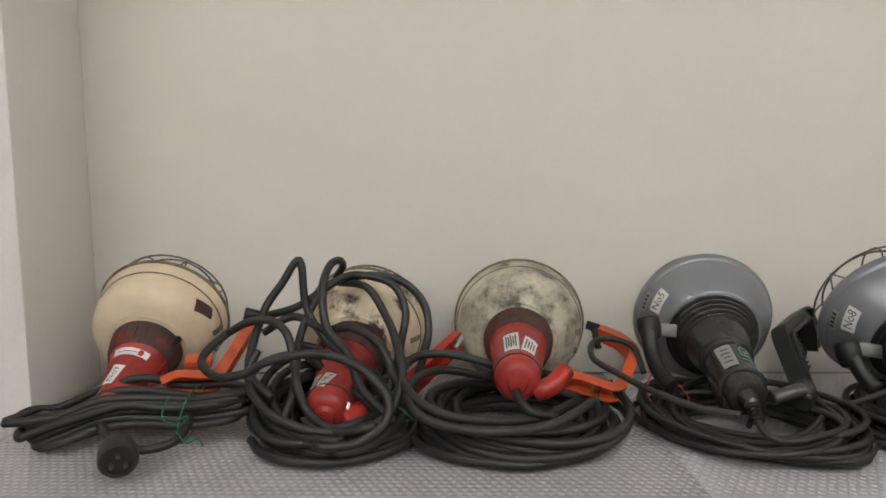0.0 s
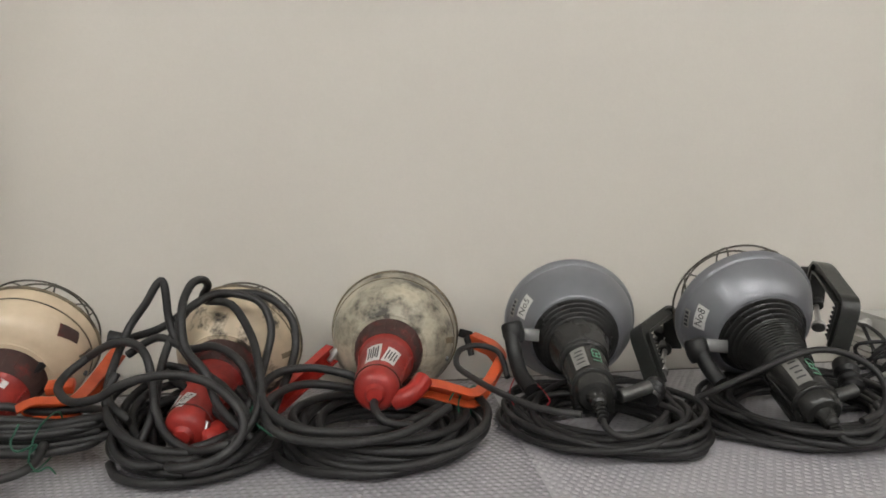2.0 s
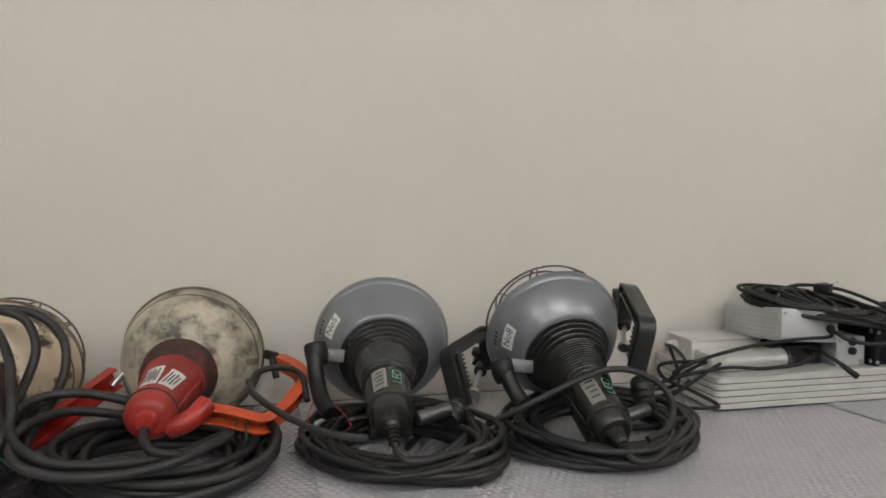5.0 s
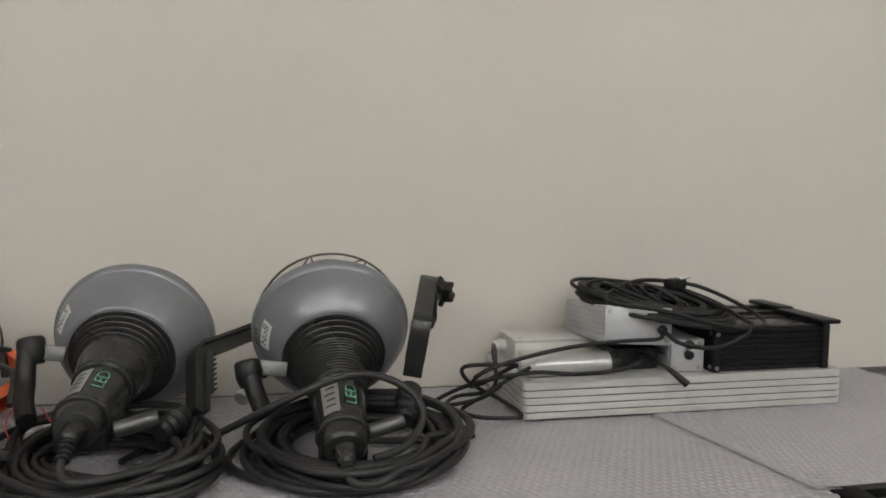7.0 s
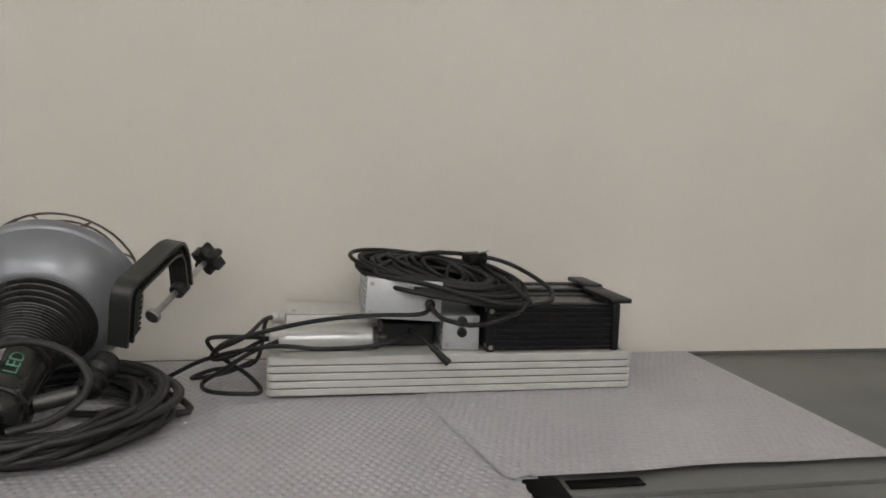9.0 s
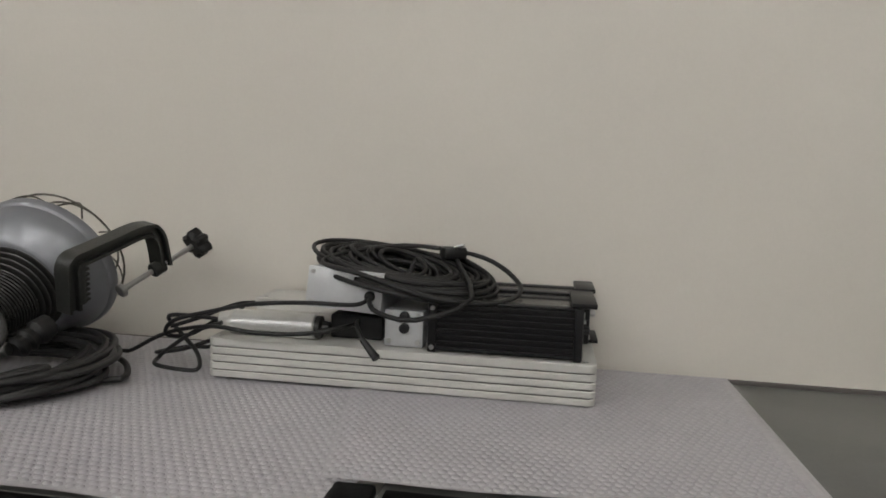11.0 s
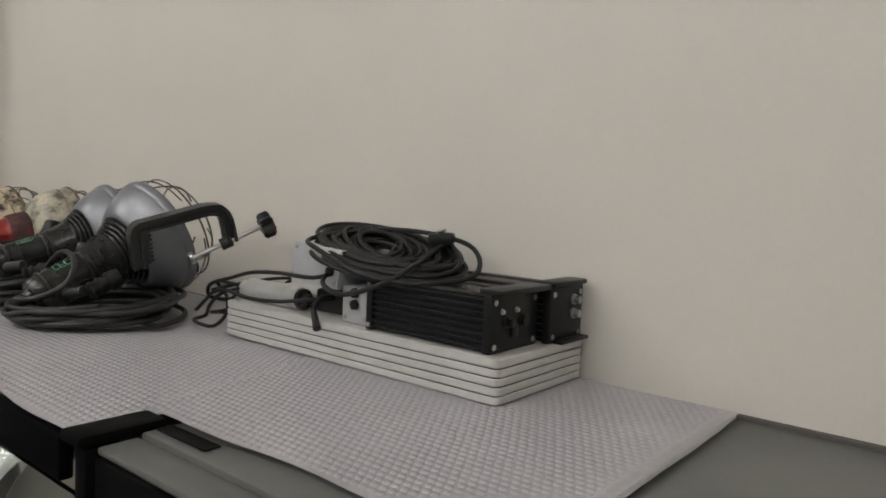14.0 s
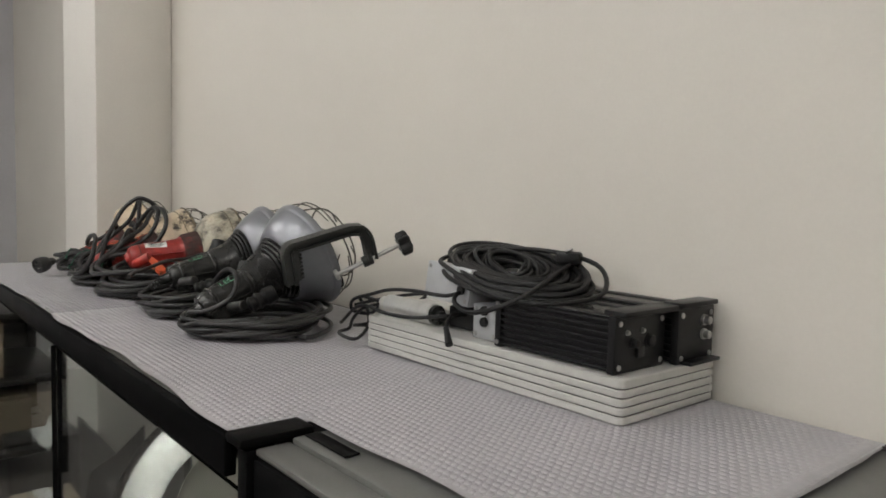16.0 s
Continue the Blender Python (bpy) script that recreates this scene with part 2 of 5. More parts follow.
def patch(profile, m, s0, s1, a0, a1, off=0.0007, skew=0.0, n=6):
    """A label laid on a turned surface."""
    bm = bmesh.new()
    g = [[bm.verts.new(wrap(profile, m, s0 + (s1 - s0) * j / n, a0 + (a1 - a0) * i / n + skew * (j / n - 0.5), off)) for i in range(n + 1)] for j in range(n + 1)]
    for j in range(n):
        for i in range(n):
            bm.faces.new((g[j][i], g[j][i + 1], g[j + 1][i + 1], g[j + 1][i]))
    return bm


def letters(text, size):
    """The flat outline of a word in the built-in font, centred, as rows of (points, faces)."""
    cu = bpy.data.curves.new("letters", "FONT")
    cu.body, cu.size, cu.align_x, cu.align_y = text, size, "CENTER", "CENTER"
    cu.resolution_u = 3
    ob = new("letters", cu)
    bpy.context.view_layer.update()
    me = bpy.data.meshes.new_from_object(ob.evaluated_get(bpy.context.evaluated_depsgraph_get()))
    bpy.data.objects.remove(ob)
    return me


def print_on(profile, m, text, size, s, ang, turn, off=0.0012):
    """Printed words on a turned surface: turn is the angle in degrees from across to along."""
    me = letters(text, size)
    bm = bmesh.new()
    bm.from_mesh(me)
    bpy.data.meshes.remove(me)
    c, d = math.cos(radians(turn)), math.sin(radians(turn))
    r = radius_at(profile, s)
    for v in bm.verts:
        x, y = v.co.x * c - v.co.y * d, v.co.x * d + v.co.y * c
        v.co = wrap(profile, m, s + y, ang + math.degrees(x / r), off)
    return bm


def tilted_label(profile, m, s, ang, w, h, turn, off=0.0007, n=6):
    """A small paper label on a turned surface, w by h metres, turned on it by an angle."""
    bm = bmesh.new()
    c, d = math.cos(radians(turn)), math.sin(radians(turn))
    r = radius_at(profile, s)
    g = []
    for j in range(n + 1):
        row = []
        for i in range(n + 1):
            u, v = w * (i / n - 0.5), h * (j / n - 0.5)
            x, y = u * c - v * d, u * d + v * c
            row.append(bm.verts.new(wrap(profile, m, s + y, ang + math.degrees(x / r), off)))
        g.append(row)
    for j in range(n):
        for i in range(n):
            bm.faces.new((g[j][i], g[j][i + 1], g[j + 1][i + 1], g[j + 1][i]))
    return bm


def coil(c, rx, ry, turn, loops, z0, z1, seed, jit=0.012, start=0.0, lean=0.0, per=14, grow=0.0, fill=0.28):
    """The path of a cable that lies in loops: each loop a little off the last, rising from z0 to z1."""
    rnd = random.Random(seed)
    pts = []
    co, si = math.cos(radians(turn)), math.sin(radians(turn))
    ox = oy = 0.0
    kx = ky = 1.0
    nx, ny, nkx, nky, nz, nt, na = 0, 0, 1, 1, 0, 0, 0
    for k in range(loops):
        px, py, pkx, pky, pz, pt, pa = nx, ny, nkx, nky, nz, nt, na
        nx, ny = rnd.uniform(-jit, jit), rnd.uniform(-jit, jit)
        nkx, nky = 1 - rnd.uniform(0, fill) + grow * k / loops, 1 - rnd.uniform(0, fill) + grow * k / loops
        nz, nt, na = rnd.uniform(-0.003, 0.004), rnd.uniform(0.0, 0.9 * jit), rnd.uniform(-2.2, 2.2)
        for i in range(per):
            f = i / per
            e = f * f * (3 - 2 * f)
            a = 2 * math.pi * f + radians(start)
            ox, oy = px + (nx - px) * e, py + (ny - py) * e
            kx, ky = pkx + (nkx - pkx) * e, pky + (nky - pky) * e
            x, y = rx * kx * math.cos(a) + ox, ry * ky * math.sin(a) + oy
            z = z0 + (z1 - z0) * (k + f) / loops + pz + (nz - pz) * e + lean * math.sin(a) + (pt + (nt - pt) * e) * math.sin(a + pa + (na - pa) * e)
            pts.append(Vector((c[0] + x * co - y * si, c[1] + x * si + y * co, max(z, z0))))
    return pts


def wire_guard(m, s0, r0, depth, spokes, parent, label):
    """The wire basket before a reflector: rings and bowed spokes, a mesh each."""
    def rad(f):
        return r0 * math.sqrt(max(0.0, 1 - (0.93 * f) ** 2.4))
    for f in (0.0, 0.45, 0.82):
        r = rad(f)
        ring = [m @ Vector((r * math.sin(a), s0 + depth * f, r * math.cos(a))) for a in [2 * math.pi * i / 40 for i in range(40)]]
        part("guard_ring", tube(ring, 0.0014, 6, True), M_WIRE, parent, label)
    for k in range(spokes):
        a = 2 * math.pi * (k + 0.5) / spokes
        pts = []
        for j in range(9):
            f = j / 8
            wob = 0.10 * math.sin(f * math.pi)
            pts.append(m @ Vector((rad(f) * math.sin(a + wob), s0 + depth * f, rad(f) * math.cos(a + wob))))
        part("guard_wire", tube(spline(pts, 3), 0.0012, 6), M_WIRE, parent)


# ---- the room ----
def setting(name, bm, mat, label, category, smooth=0):
    return solid(name, bm, mat, label, category, "", "structure", smooth)


setting("floor", box(-3.2, -3.2, -0.1, 4.2, WALL, 0), M_FLOOR, "dull brown-grey vinyl floor of a storage room", "floor")
setting("ceiling", box(-3.2, -3.2, 2.6, 4.2, WALL + 0.12, 2.7), M_CEIL, "white ceiling boards over the room", "ceiling")
setting("wall_north", box(-3.2, WALL, 0, 4.2, WALL + 0.12, 2.6), M_WALL, "plain cream painted wall behind the cabinets", "wall")
setting("wall_west", box(-3.32, -3.2, 0, -3.2, WALL, 2.6), M_FAR, "plain grey-white wall beyond the pillar", "wall")
setting("wall_east", box(4.2, -3.2, 0, 4.32, WALL, 2.6), M_WALL, "plain cream painted side wall", "wall")
setting("wall_south", box(-3.2, -3.32, 0, 4.2, -3.2, 2.6), M_FAR, "plain grey-white wall across the room", "wall")
pil = box(-0.93, 0.853, 0, -0.553, WALL - 0.001, 2.6, 0.003)
for v in pil.verts:
    if v.co.x > -0.7 and v.co.y > 0.95:
        v.co.x -= 0.026
setting("pillar", pil, M_PILLAR, "cream painted square pillar that stands out of the wall", "pillar", 38)


def ceiling_light(x, y, turn):
    m = pose(x, y, 2.6, 0, 0, turn)
    t = thing("ceiling_light", (x, y, 2.6), "white ceiling fitting with two lit fluorescent tubes", "light", "ceiling lights")
    part("housing", box(-0.62, -0.14, -0.05, 0.62, 0.14, -0.002, 0.006, m), M_CEIL, t)
    for k in (-0.07, 0.07):
        part("tube", rod(m @ Vector((-0.59, k, -0.085)), m @ Vector((0.59, k, -0.085)), 0.016, n=12), M_TUBE, t, "lit white fluorescent tube")
        for e in (-0.60, 0.60):
            part("socket", box(e - 0.012, k - 0.014, -0.105, e + 0.012, k + 0.014, -0.05, 0.003, m), M_WHITEPL, t)


for lx, ly in ((-1.1, -0.5), (0.6, -0.5), (2.3, -0.5), (-1.1, -2.1), (0.6, -2.1), (2.3, -2.1)):
    ceiling_light(lx, ly, 0)


# ---- the cabinets ----
def showcase():
    """The glass-fronted case: black frame, grey top, notched round the pillar."""
    x0, x1, y0, y1, zb = -0.76, 1.008, 0.573, 1.070, 0.08
    c = thing("glass_showcase", ((x0 + x1) / 2, 0.8, 0), "low black-framed glass showcase with a grey top, against the wall", "showcase")
    part("top", join(box(x0, y0 + 0.014, TOP - 0.028, x1, 0.852, TOP - 0.004), box(-0.55, 0.852, TOP - 0.028, x1, y1, TOP - 0.004)), M_TOP, c, "grey laminate top")
    part("top_rail", box(x0, y0, TOP - 0.044, x1, y0 + 0.013, TOP - 0.003, 0.003), M_BLACK, c, "black metal top rail")
    part("bottom_rail", box(x0, y0, zb - 0.06, x1, y0 + 0.03, zb + 0.03, 0.003), M_BLACK, c)
    part("base", box(x0 + 0.01, y0 + 0.032, zb - 0.06, x1 - 0.01, 0.85, zb), M_BLACK, c)
    for px, pw in ((x0, 0.022), (0.250, 0.005)):
        part("mullion", box(px, y0 + 0.001, zb + 0.032, px + pw, y0 + 0.022, TOP - 0.052, 0.002), M_BLACK, c)
    part("side_rail", box(x0, y0 + 0.024, TOP - 0.052, x0 + 0.02, 0.85, TOP - 0.03, 0.002), M_BLACK, c)
    # added dark sheet: gives the case's dim lower interior its shade by colour
    part("added_backing", box(x0 + 0.02, 0.842, zb + 0.015, 0.30, 0.849, 0.43), M_DARKSHEET, c, "added dark board standing in for the dim interior")
    for a, b in ((x0 + 0.024, 0.248), (0.257, x1 + 0.012)):
        g = part("pane", box(a, y0 + 0.008, zb + 0.034, b, y0 + 0.013, TOP - 0.054), M_GLASS, c, "clear glass pane", 0)
        g.visible_shadow = False
    part("shelf_board", box(x0 + 0.03, y0 + 0.04, zb + 0.002, x1 - 0.02, 0.84, zb + 0.014), M_TOP, c)
    part("shelf_board", box(0.36, y0 + 0.05, 0.470, x1 - 0.014, 1.06, 0.482, 0.002), M_BLACK, c, "black inner shelf")


def side_cabinet():
    """The next unit: grey top with a lip, black body with a framed door."""
    x0, x1, y0, y1 = 1.012, 2.66, 0.580, 1.066
    c = thing("black_cabinet", ((x0 + x1) / 2, 0.8, 0), "black cabinet with a smooth grey top beside the showcase", "cabinet")
    part("top", box(x0 + 0.034, 0.624, TOP - 0.024, x1, y1, TOP - 0.003, 0.002), M_TOP, c, "smooth grey laminate top")
    part("top_lip", box(x0 + 0.034, y0 + 0.006, TOP - 0.013, x1, 0.622, TOP - 0.006, 0.003), M_TOP, c, "rounded grey front lip")
    part("post", box(x0 + 0.012, y0 - 0.002, 0.0, x0 + 0.032, y0 + 0.03, TOP - 0.008, 0.003), M_BLACK, c, "black corner post")
    part("post_cap", box(x0 - 0.003, y0 - 0.008, TOP - 0.007, x0 + 0.033, 0.650, TOP + 0.004, 0.004), M_BLACK, c, "black plastic corner cap")
    # shadow gap under the raised bubble wrap, laid in as a black strip
    part("sheet_gap_shade", box(x0 + 0.040, 0.634, TOP - 0.002, x0 + 0.112, 0.650, TOP - 0.0005, 0.0004), M_BLACK, c, "thin black strip standing in for the shadow gap under the raised sheet")
    part("body", box(x0 + 0.033, y0 + 0.022, 0.04, x1, y1, TOP - 0.028), M_BLACK, c)
    part("front_rail", box(x0 + 0.034, y0 + 0.004, TOP - 0.085, x1, y0 + 0.020, TOP - 0.0145, 0.003), M_BLACK, c)
    for k in range(2):
        a = x0 + 0.04 + k * 0.8
        d = part("door", box(a, y0 + 0.006, 0.06, a + 0.79, y0 + 0.018, TOP - 0.09, 0.002), M_BLACK, c)
        for q in ((a + 0.03, TOP - 0.135, a + 0.76, TOP - 0.125), (a + 0.03, 0.10, a + 0.76, 0.11), (a + 0.03, 0.11, a + 0.04, TOP - 0.137), (a + 0.75, 0.11, a + 0.76, TOP - 0.137)):
            part("moulding", box(q[0], y0 - 0.001, q[1], q[2], y0 + 0.005, q[3], 0.001), M_BLACK, d)
    part("foot_board", box(x0 + 0.04, y0 + 0.05, 0.0, x1 - 0.02, y1 - 0.05, 0.039), M_BLACK, c)


showcase()
side_cabinet()
setting("wall_joint", box(-0.55, WALL - 0.009, TOP - 0.02, 2.66, WALL - 0.0005, TOP + 0.001, 0.001), M_GAP, "dark joint strip between cabinet top and wall", "trim")

# ---- what stands in the showcase ----
t = thing("round_reflector", (0.74, 0.76, 0.08), "round spun-aluminium reflector dish inside the showcase", "reflector")
DISC = pose(0.690, 0.737, 0.664, -25, 0, 50) @ Matrix.Scale(1.14, 4)
part("dish", lathe([(0.0, 0.167), (-0.002, 0.170), (0.003, 0.172), (0.008, 0.170), (0.006, 0.15), (0.010, 0.112)], DISC, 72, False, False), M_DISC, t, "bright spun rim")
part("inner_dish", lathe([(-0.002, 0.112), (0.002, 0.114), (0.010, 0.106), (0.024, 0.08), (0.034, 0.05), (0.040, 0.01)], DISC @ pose(0.026, 0, 0.008), 64, False, True), M_DISC_IN, t, "matt inner bowl")
def blade(w, h, m):
    """A thin board cut to an uneven point at its top."""
    bm = bmesh.new()
    outline = ((-w / 2, 0), (w / 2, 0), (w * 0.46, h - 0.13), (w * 0.24, h), (-w * 0.12, h - 0.07), (-w / 2, h - 0.12))
    front = [bm.verts.new(m @ Vector((x, -0.005, z))) for x, z in outline]
    back = [bm.verts.new(m @ Vector((x, 0.005, z))) for x, z in outline]
    bm.faces.new(front)
    bm.faces.new(back[::-1])
    for i in range(len(outline)):
        j = (i + 1) % len(outline)
        bm.faces.new((front[j], front[i], back[i], back[j]))
    return bm


for px, py, w, h, lean, tw in ((0.30, 0.71, 0.10, 0.620, 9, 24), (0.19, 0.715, 0.12, 0.600, 10, 52), (0.07, 0.74, 0.11, 0.585, 12, 38), (-0.05, 0.715, 0.13, 0.525, 9, 58), (-0.15, 0.76, 0.15, 0.46, 8, 60), (0.13, 0.78, 0.13, 0.50, 6, 20), (0.00, 0.79, 0.16, 0.44, 4, 30)):
    solid("dark_panel", blade(w, h, pose(px, py, 0.097, 0, lean, tw)), M_DARKSHEET, "dark pointed board standing inside the showcase", "panel", "panels in the showcase")
solid("white_card", box(-0.022, -0.001, 0, 0.022, 0.001, 0.09, 0, pose(-0.54, 0.71, 0.42, -8, 24, 30)), M_LABEL, "small white card on the dark panels", "card")
for k, (bx, by, bz, w, d, h) in enumerate(((-0.40, 0.70, 0.094, 0.26, 0.16, 0.13), (-0.42, 0.70, 0.225, 0.22, 0.15, 0.08), (-0.62, 0.72, 0.094, 0.12, 0.18, 0.34))):
    bt = thing("carton", (bx, by, bz), "small closed cardboard box in the showcase", "box", "cartons")
    part("carton_body", box(bx - w / 2, by - d / 2, bz, bx + w / 2, by + d / 2, bz + h, 0.003), M_CARTON if k < 2 else M_DARKSHEET, bt)
    part("tape", box(bx - w / 2 - 0.0004, by - 0.02, bz + h, bx + w / 2 + 0.0004, by + 0.02, bz + h + 0.0006), M_LABEL, bt)


rk = thing("storage_rack", (-1.75, 0.6, 0), "dark metal storage rack beyond the showcase with boxes on it", "rack")
for px in (-2.05, -1.45):
    for py in (0.22, 1.0):
        part("upright", box(px - 0.018, py - 0.018, 0, px + 0.018, py + 0.018, 0.70, 0.002), M_BLACK, rk)
for pz in (0.10, 0.38, 0.64):
    part("rack_board", box(-2.068, 0.200, pz, -1.432, 1.02, pz + 0.02, 0.002), M_DARKSHEET, rk)
# added dark sheet that hides the bright far wall, for the shade behind
part("added_backing", box(-2.072, 0.20, 0.1, -2.069, 1.02, 0.70), M_DARKSHEET, rk)
for bx, by, bz, w, d, h, mt, lb in ((-1.60, 0.85, 0.401, 0.24, 0.22, 0.16, M_DARKSHEET, "dark storage box on the rack"), (-1.62, 0.55, 0.401, 0.26, 0.28, 0.20, M_CARTON, "brown carton on the rack"), (-1.60, 0.80, 0.121, 0.26, 0.24, 0.2, M_CARTON, "brown carton on the rack"), (-1.60, 0.45, 0.121, 0.24, 0.26, 0.18, M_DARKSHEET, "dark storage box on the rack")):
    bt = thing("storage_box", (bx, by, bz), lb, "box", "boxes on the rack")
    part("carton_body", box(bx - w / 2, by - d / 2, bz, bx + w / 2, by + d / 2, bz + h, 0.004), mt, bt)
    part("lid", box(bx - w / 2 - 0.003, by - d / 2 - 0.003, bz + h + 0.0005, bx + w / 2 + 0.003, by + d / 2 + 0.003, bz + h + 0.012, 0.002), mt, bt)


# ---- bubble wrap ----
def bubble_sheet(x0, x1, y0, y1, lift, seed, label, front_wave=0.004, skew=0.0, film=M_BUBBLE, slant=0.0, ridge=False):
    """A sheet of bubble wrap: a slightly creased film with a low dome for each bubble, flattened where it is pressed."""
    rnd = random.Random(seed)
    pitch = 0.0098

    def height(x, y):
        h = lift + 0.0005 * noise.noise(Vector((x * 7 + 0.4, y * 7 + 0.3, seed + 0.5))) + 0.0010 * max(0.0, noise.noise(Vector((x * 2.2 + 5, y * 3.1, seed * 2.0 + 0.5))))
        return TOP + max(0.0006, h) + (0.0016 * math.exp(-((x - edge(y) - 0.010) / 0.007) ** 2) if ridge else 0.0) + 0.0001 * math.exp(-((noise.noise(Vector((x * 1.7 + y * 2.4, y * 1.1, seed + 20.0)))) / 0.025) ** 2)

    def edge(y):
        return x0 + 0.008 + (skew + slant) * (y - y1)

    def front(x):
        return y0 + front_wave * math.sin(x * 9 + seed) + 0.4 * front_wave * math.sin(x * 31 + seed)

    verts, faces = [], []
    nx, ny = max(2, int((x1 - x0) / 0.008)), max(2, int((y1 - y0) / 0.0085))
    for j in range(ny + 1):
        for i in range(nx + 1):
            x = x0 + (x1 - x0) * i / nx
            f = front(x)
            y = f + (y1 - f) * j / ny
            xs = x + skew * (y - y1) + slant * (y - y1) * (x1 - x) / (x1 - x0)
            verts.append((xs, y, height(xs, y)))
    for j in range(ny):
        for i in range(nx):
            a = j * (nx + 1) + i
            faces.append((a, a + 1, a + nx + 2, a + nx + 1))
    rows = int((y1 - y0) / (pitch * 0.866))
    for j in range(rows):
        y = y0 + 0.006 + j * pitch * 0.866
        for i in range(int((x1 - x0) / pitch)):
            x = x0 + 0.006 + (i + 0.5 * (j % 2)) * pitch
            if x > x1 - 0.004 or y > y1 - 0.004 or y < front(x) + 0.004:
                continue
            if -0.57 - 0.01 > x and y > 0.845:
                continue
            xs = x + skew * (y - y1) + slant * (y - y1) * (x1 - x) / (x1 - x0) + rnd.uniform(-0.0007, 0.0007)
            full = 0.82 + 0.16 * max(0.0, min(1.0, (0.72 - y) * 9)) + 0.10 * noise.noise(Vector((x * 3.2, y * 5.5, seed + 3.0))) + 0.2 * noise.noise(Vector((x * 14, y * 14, seed + 9.0))) + rnd.uniform(-0.12, 0.12)
            full = min(1.0, max(0.66, full))
            r, h, z = 0.0042 * rnd.uniform(0.9, 1.06), 0.0011 * full, height(xs, y)
            b = len(verts)
            for rr, hh in ((1.0, -0.0003), (0.72, 0.72 * h)):
                for k in range(7):
                    a = 2 * math.pi * k / 7
                    verts.append((xs + r * rr * math.cos(a), y + r * rr * math.sin(a), z + hh))
            verts.append((xs + rnd.uniform(-0.0006, 0.0006), y + rnd.uniform(-0.0006, 0.0006), z + h))
            for k in range(7):
                q = (k + 1) % 7
                faces.append((b + k, b + q, b + 7 + q, b + 7 + k))
                faces.append((b + 7 + k, b + 7 + q, b + 14))
    me = bpy.data.meshes.new("bubble_wrap")
    me.from_pydata(verts, [], faces)
    me.materials.append(film)
    me.shade_smooth()
    return tagged(new("bubble_wrap", me), label, "bubble wrap", "bubble wrap sheets", "stuff")


bubble_sheet(-0.549, 0.235, 0.577, WALL - 0.012, 0.0010, 1, "clear bubble wrap sheet laid over the showcase top under the red lamps")
bubble_sheet(-0.752, -0.553, 0.577, 0.848, 0.0010, 5, "narrow end of clear bubble wrap before the pillar")
bubble_sheet(0.205, 1.003, 0.580, WALL - 0.012, 0.0022, 2, "clear bubble wrap sheet laid over the showcase top under the grey lamps", 0.006, skew=-0.06, film=M_BUBBLE_NEW, ridge=True)
bubble_sheet(0.922, 1.410, 0.652, WALL - 0.012, 0.0046, 3, "clear bubble wrap sheet laid over both cabinets under the ribbed panel", 0.004, film=M_BUBBLE_NEW, slant=-0.18, ridge=True)
hem = bmesh.new()
cols = []
for j in range(41):
    y = 0.655 + (WALL - 0.020 - 0.655) * j / 40
    w = 0.003 * noise.noise(Vector((y * 9, 3.0, 1.0)))
    cols.append([hem.verts.new((1.396 + dx + w, y, TOP + dz + 0.0008 * noise.noise(Vector((y * 40, dx * 90, 5.0))))) for dx, dz in ((0.0, 0.0056), (0.004, 0.0068), (0.008, 0.0066), (0.012, 0.0050), (0.015, 0.0016))])
for p, q in zip(cols, cols[1:]):
    for i in range(4):
        hem.faces.new((p[i], p[i + 1], q[i + 1], q[i]))
solid("bubble_wrap_hem", hem, M_BUBBLE_NEW, "folded edge strip of the bubble wrap sheet", "bubble wrap", "bubble wrap sheets", "stuff")
SHEET = TOP + 0.0055


# ---- lamps ----
def plug(parent, p, q, name="plug"):
    """A round rubber plug from its cable end p to its face q."""
    m = axis(p, q)
    b = part(name, lathe([(0, 0.006), (0.004, 0.009), (0.016, 0.0105), (0.022, 0.017), (0.034, 0.0195), (0.046, 0.0195), (0.049, 0.018), (0.049, 0.014), (0.046, 0.0135)], m, 28), M_CABLE, parent, "round black rubber plug")
    for k in range(3):
        a = 2 * math.pi * k / 3
        c = m @ Vector((0.0075 * math.sin(a), 0.045, 0.0075 * math.cos(a)))
        d = m @ Vector((0.0075 * math.sin(a), 0.053, 0.0075 * math.cos(a)))
        part("pin", rod(c, d, 0.0022, n=8), M_ZINC, b, "dull metal pin")
    return b


def tie(parent, pts, tail):
    part("wire_tie", tube(spline(pts, 5, True), 0.0011, 6, True), M_TIE, parent, "green twisted wire tie")
    part("wire_tie_end", tube(spline(tail, 5), 0.0010, 6), M_TIE, parent)


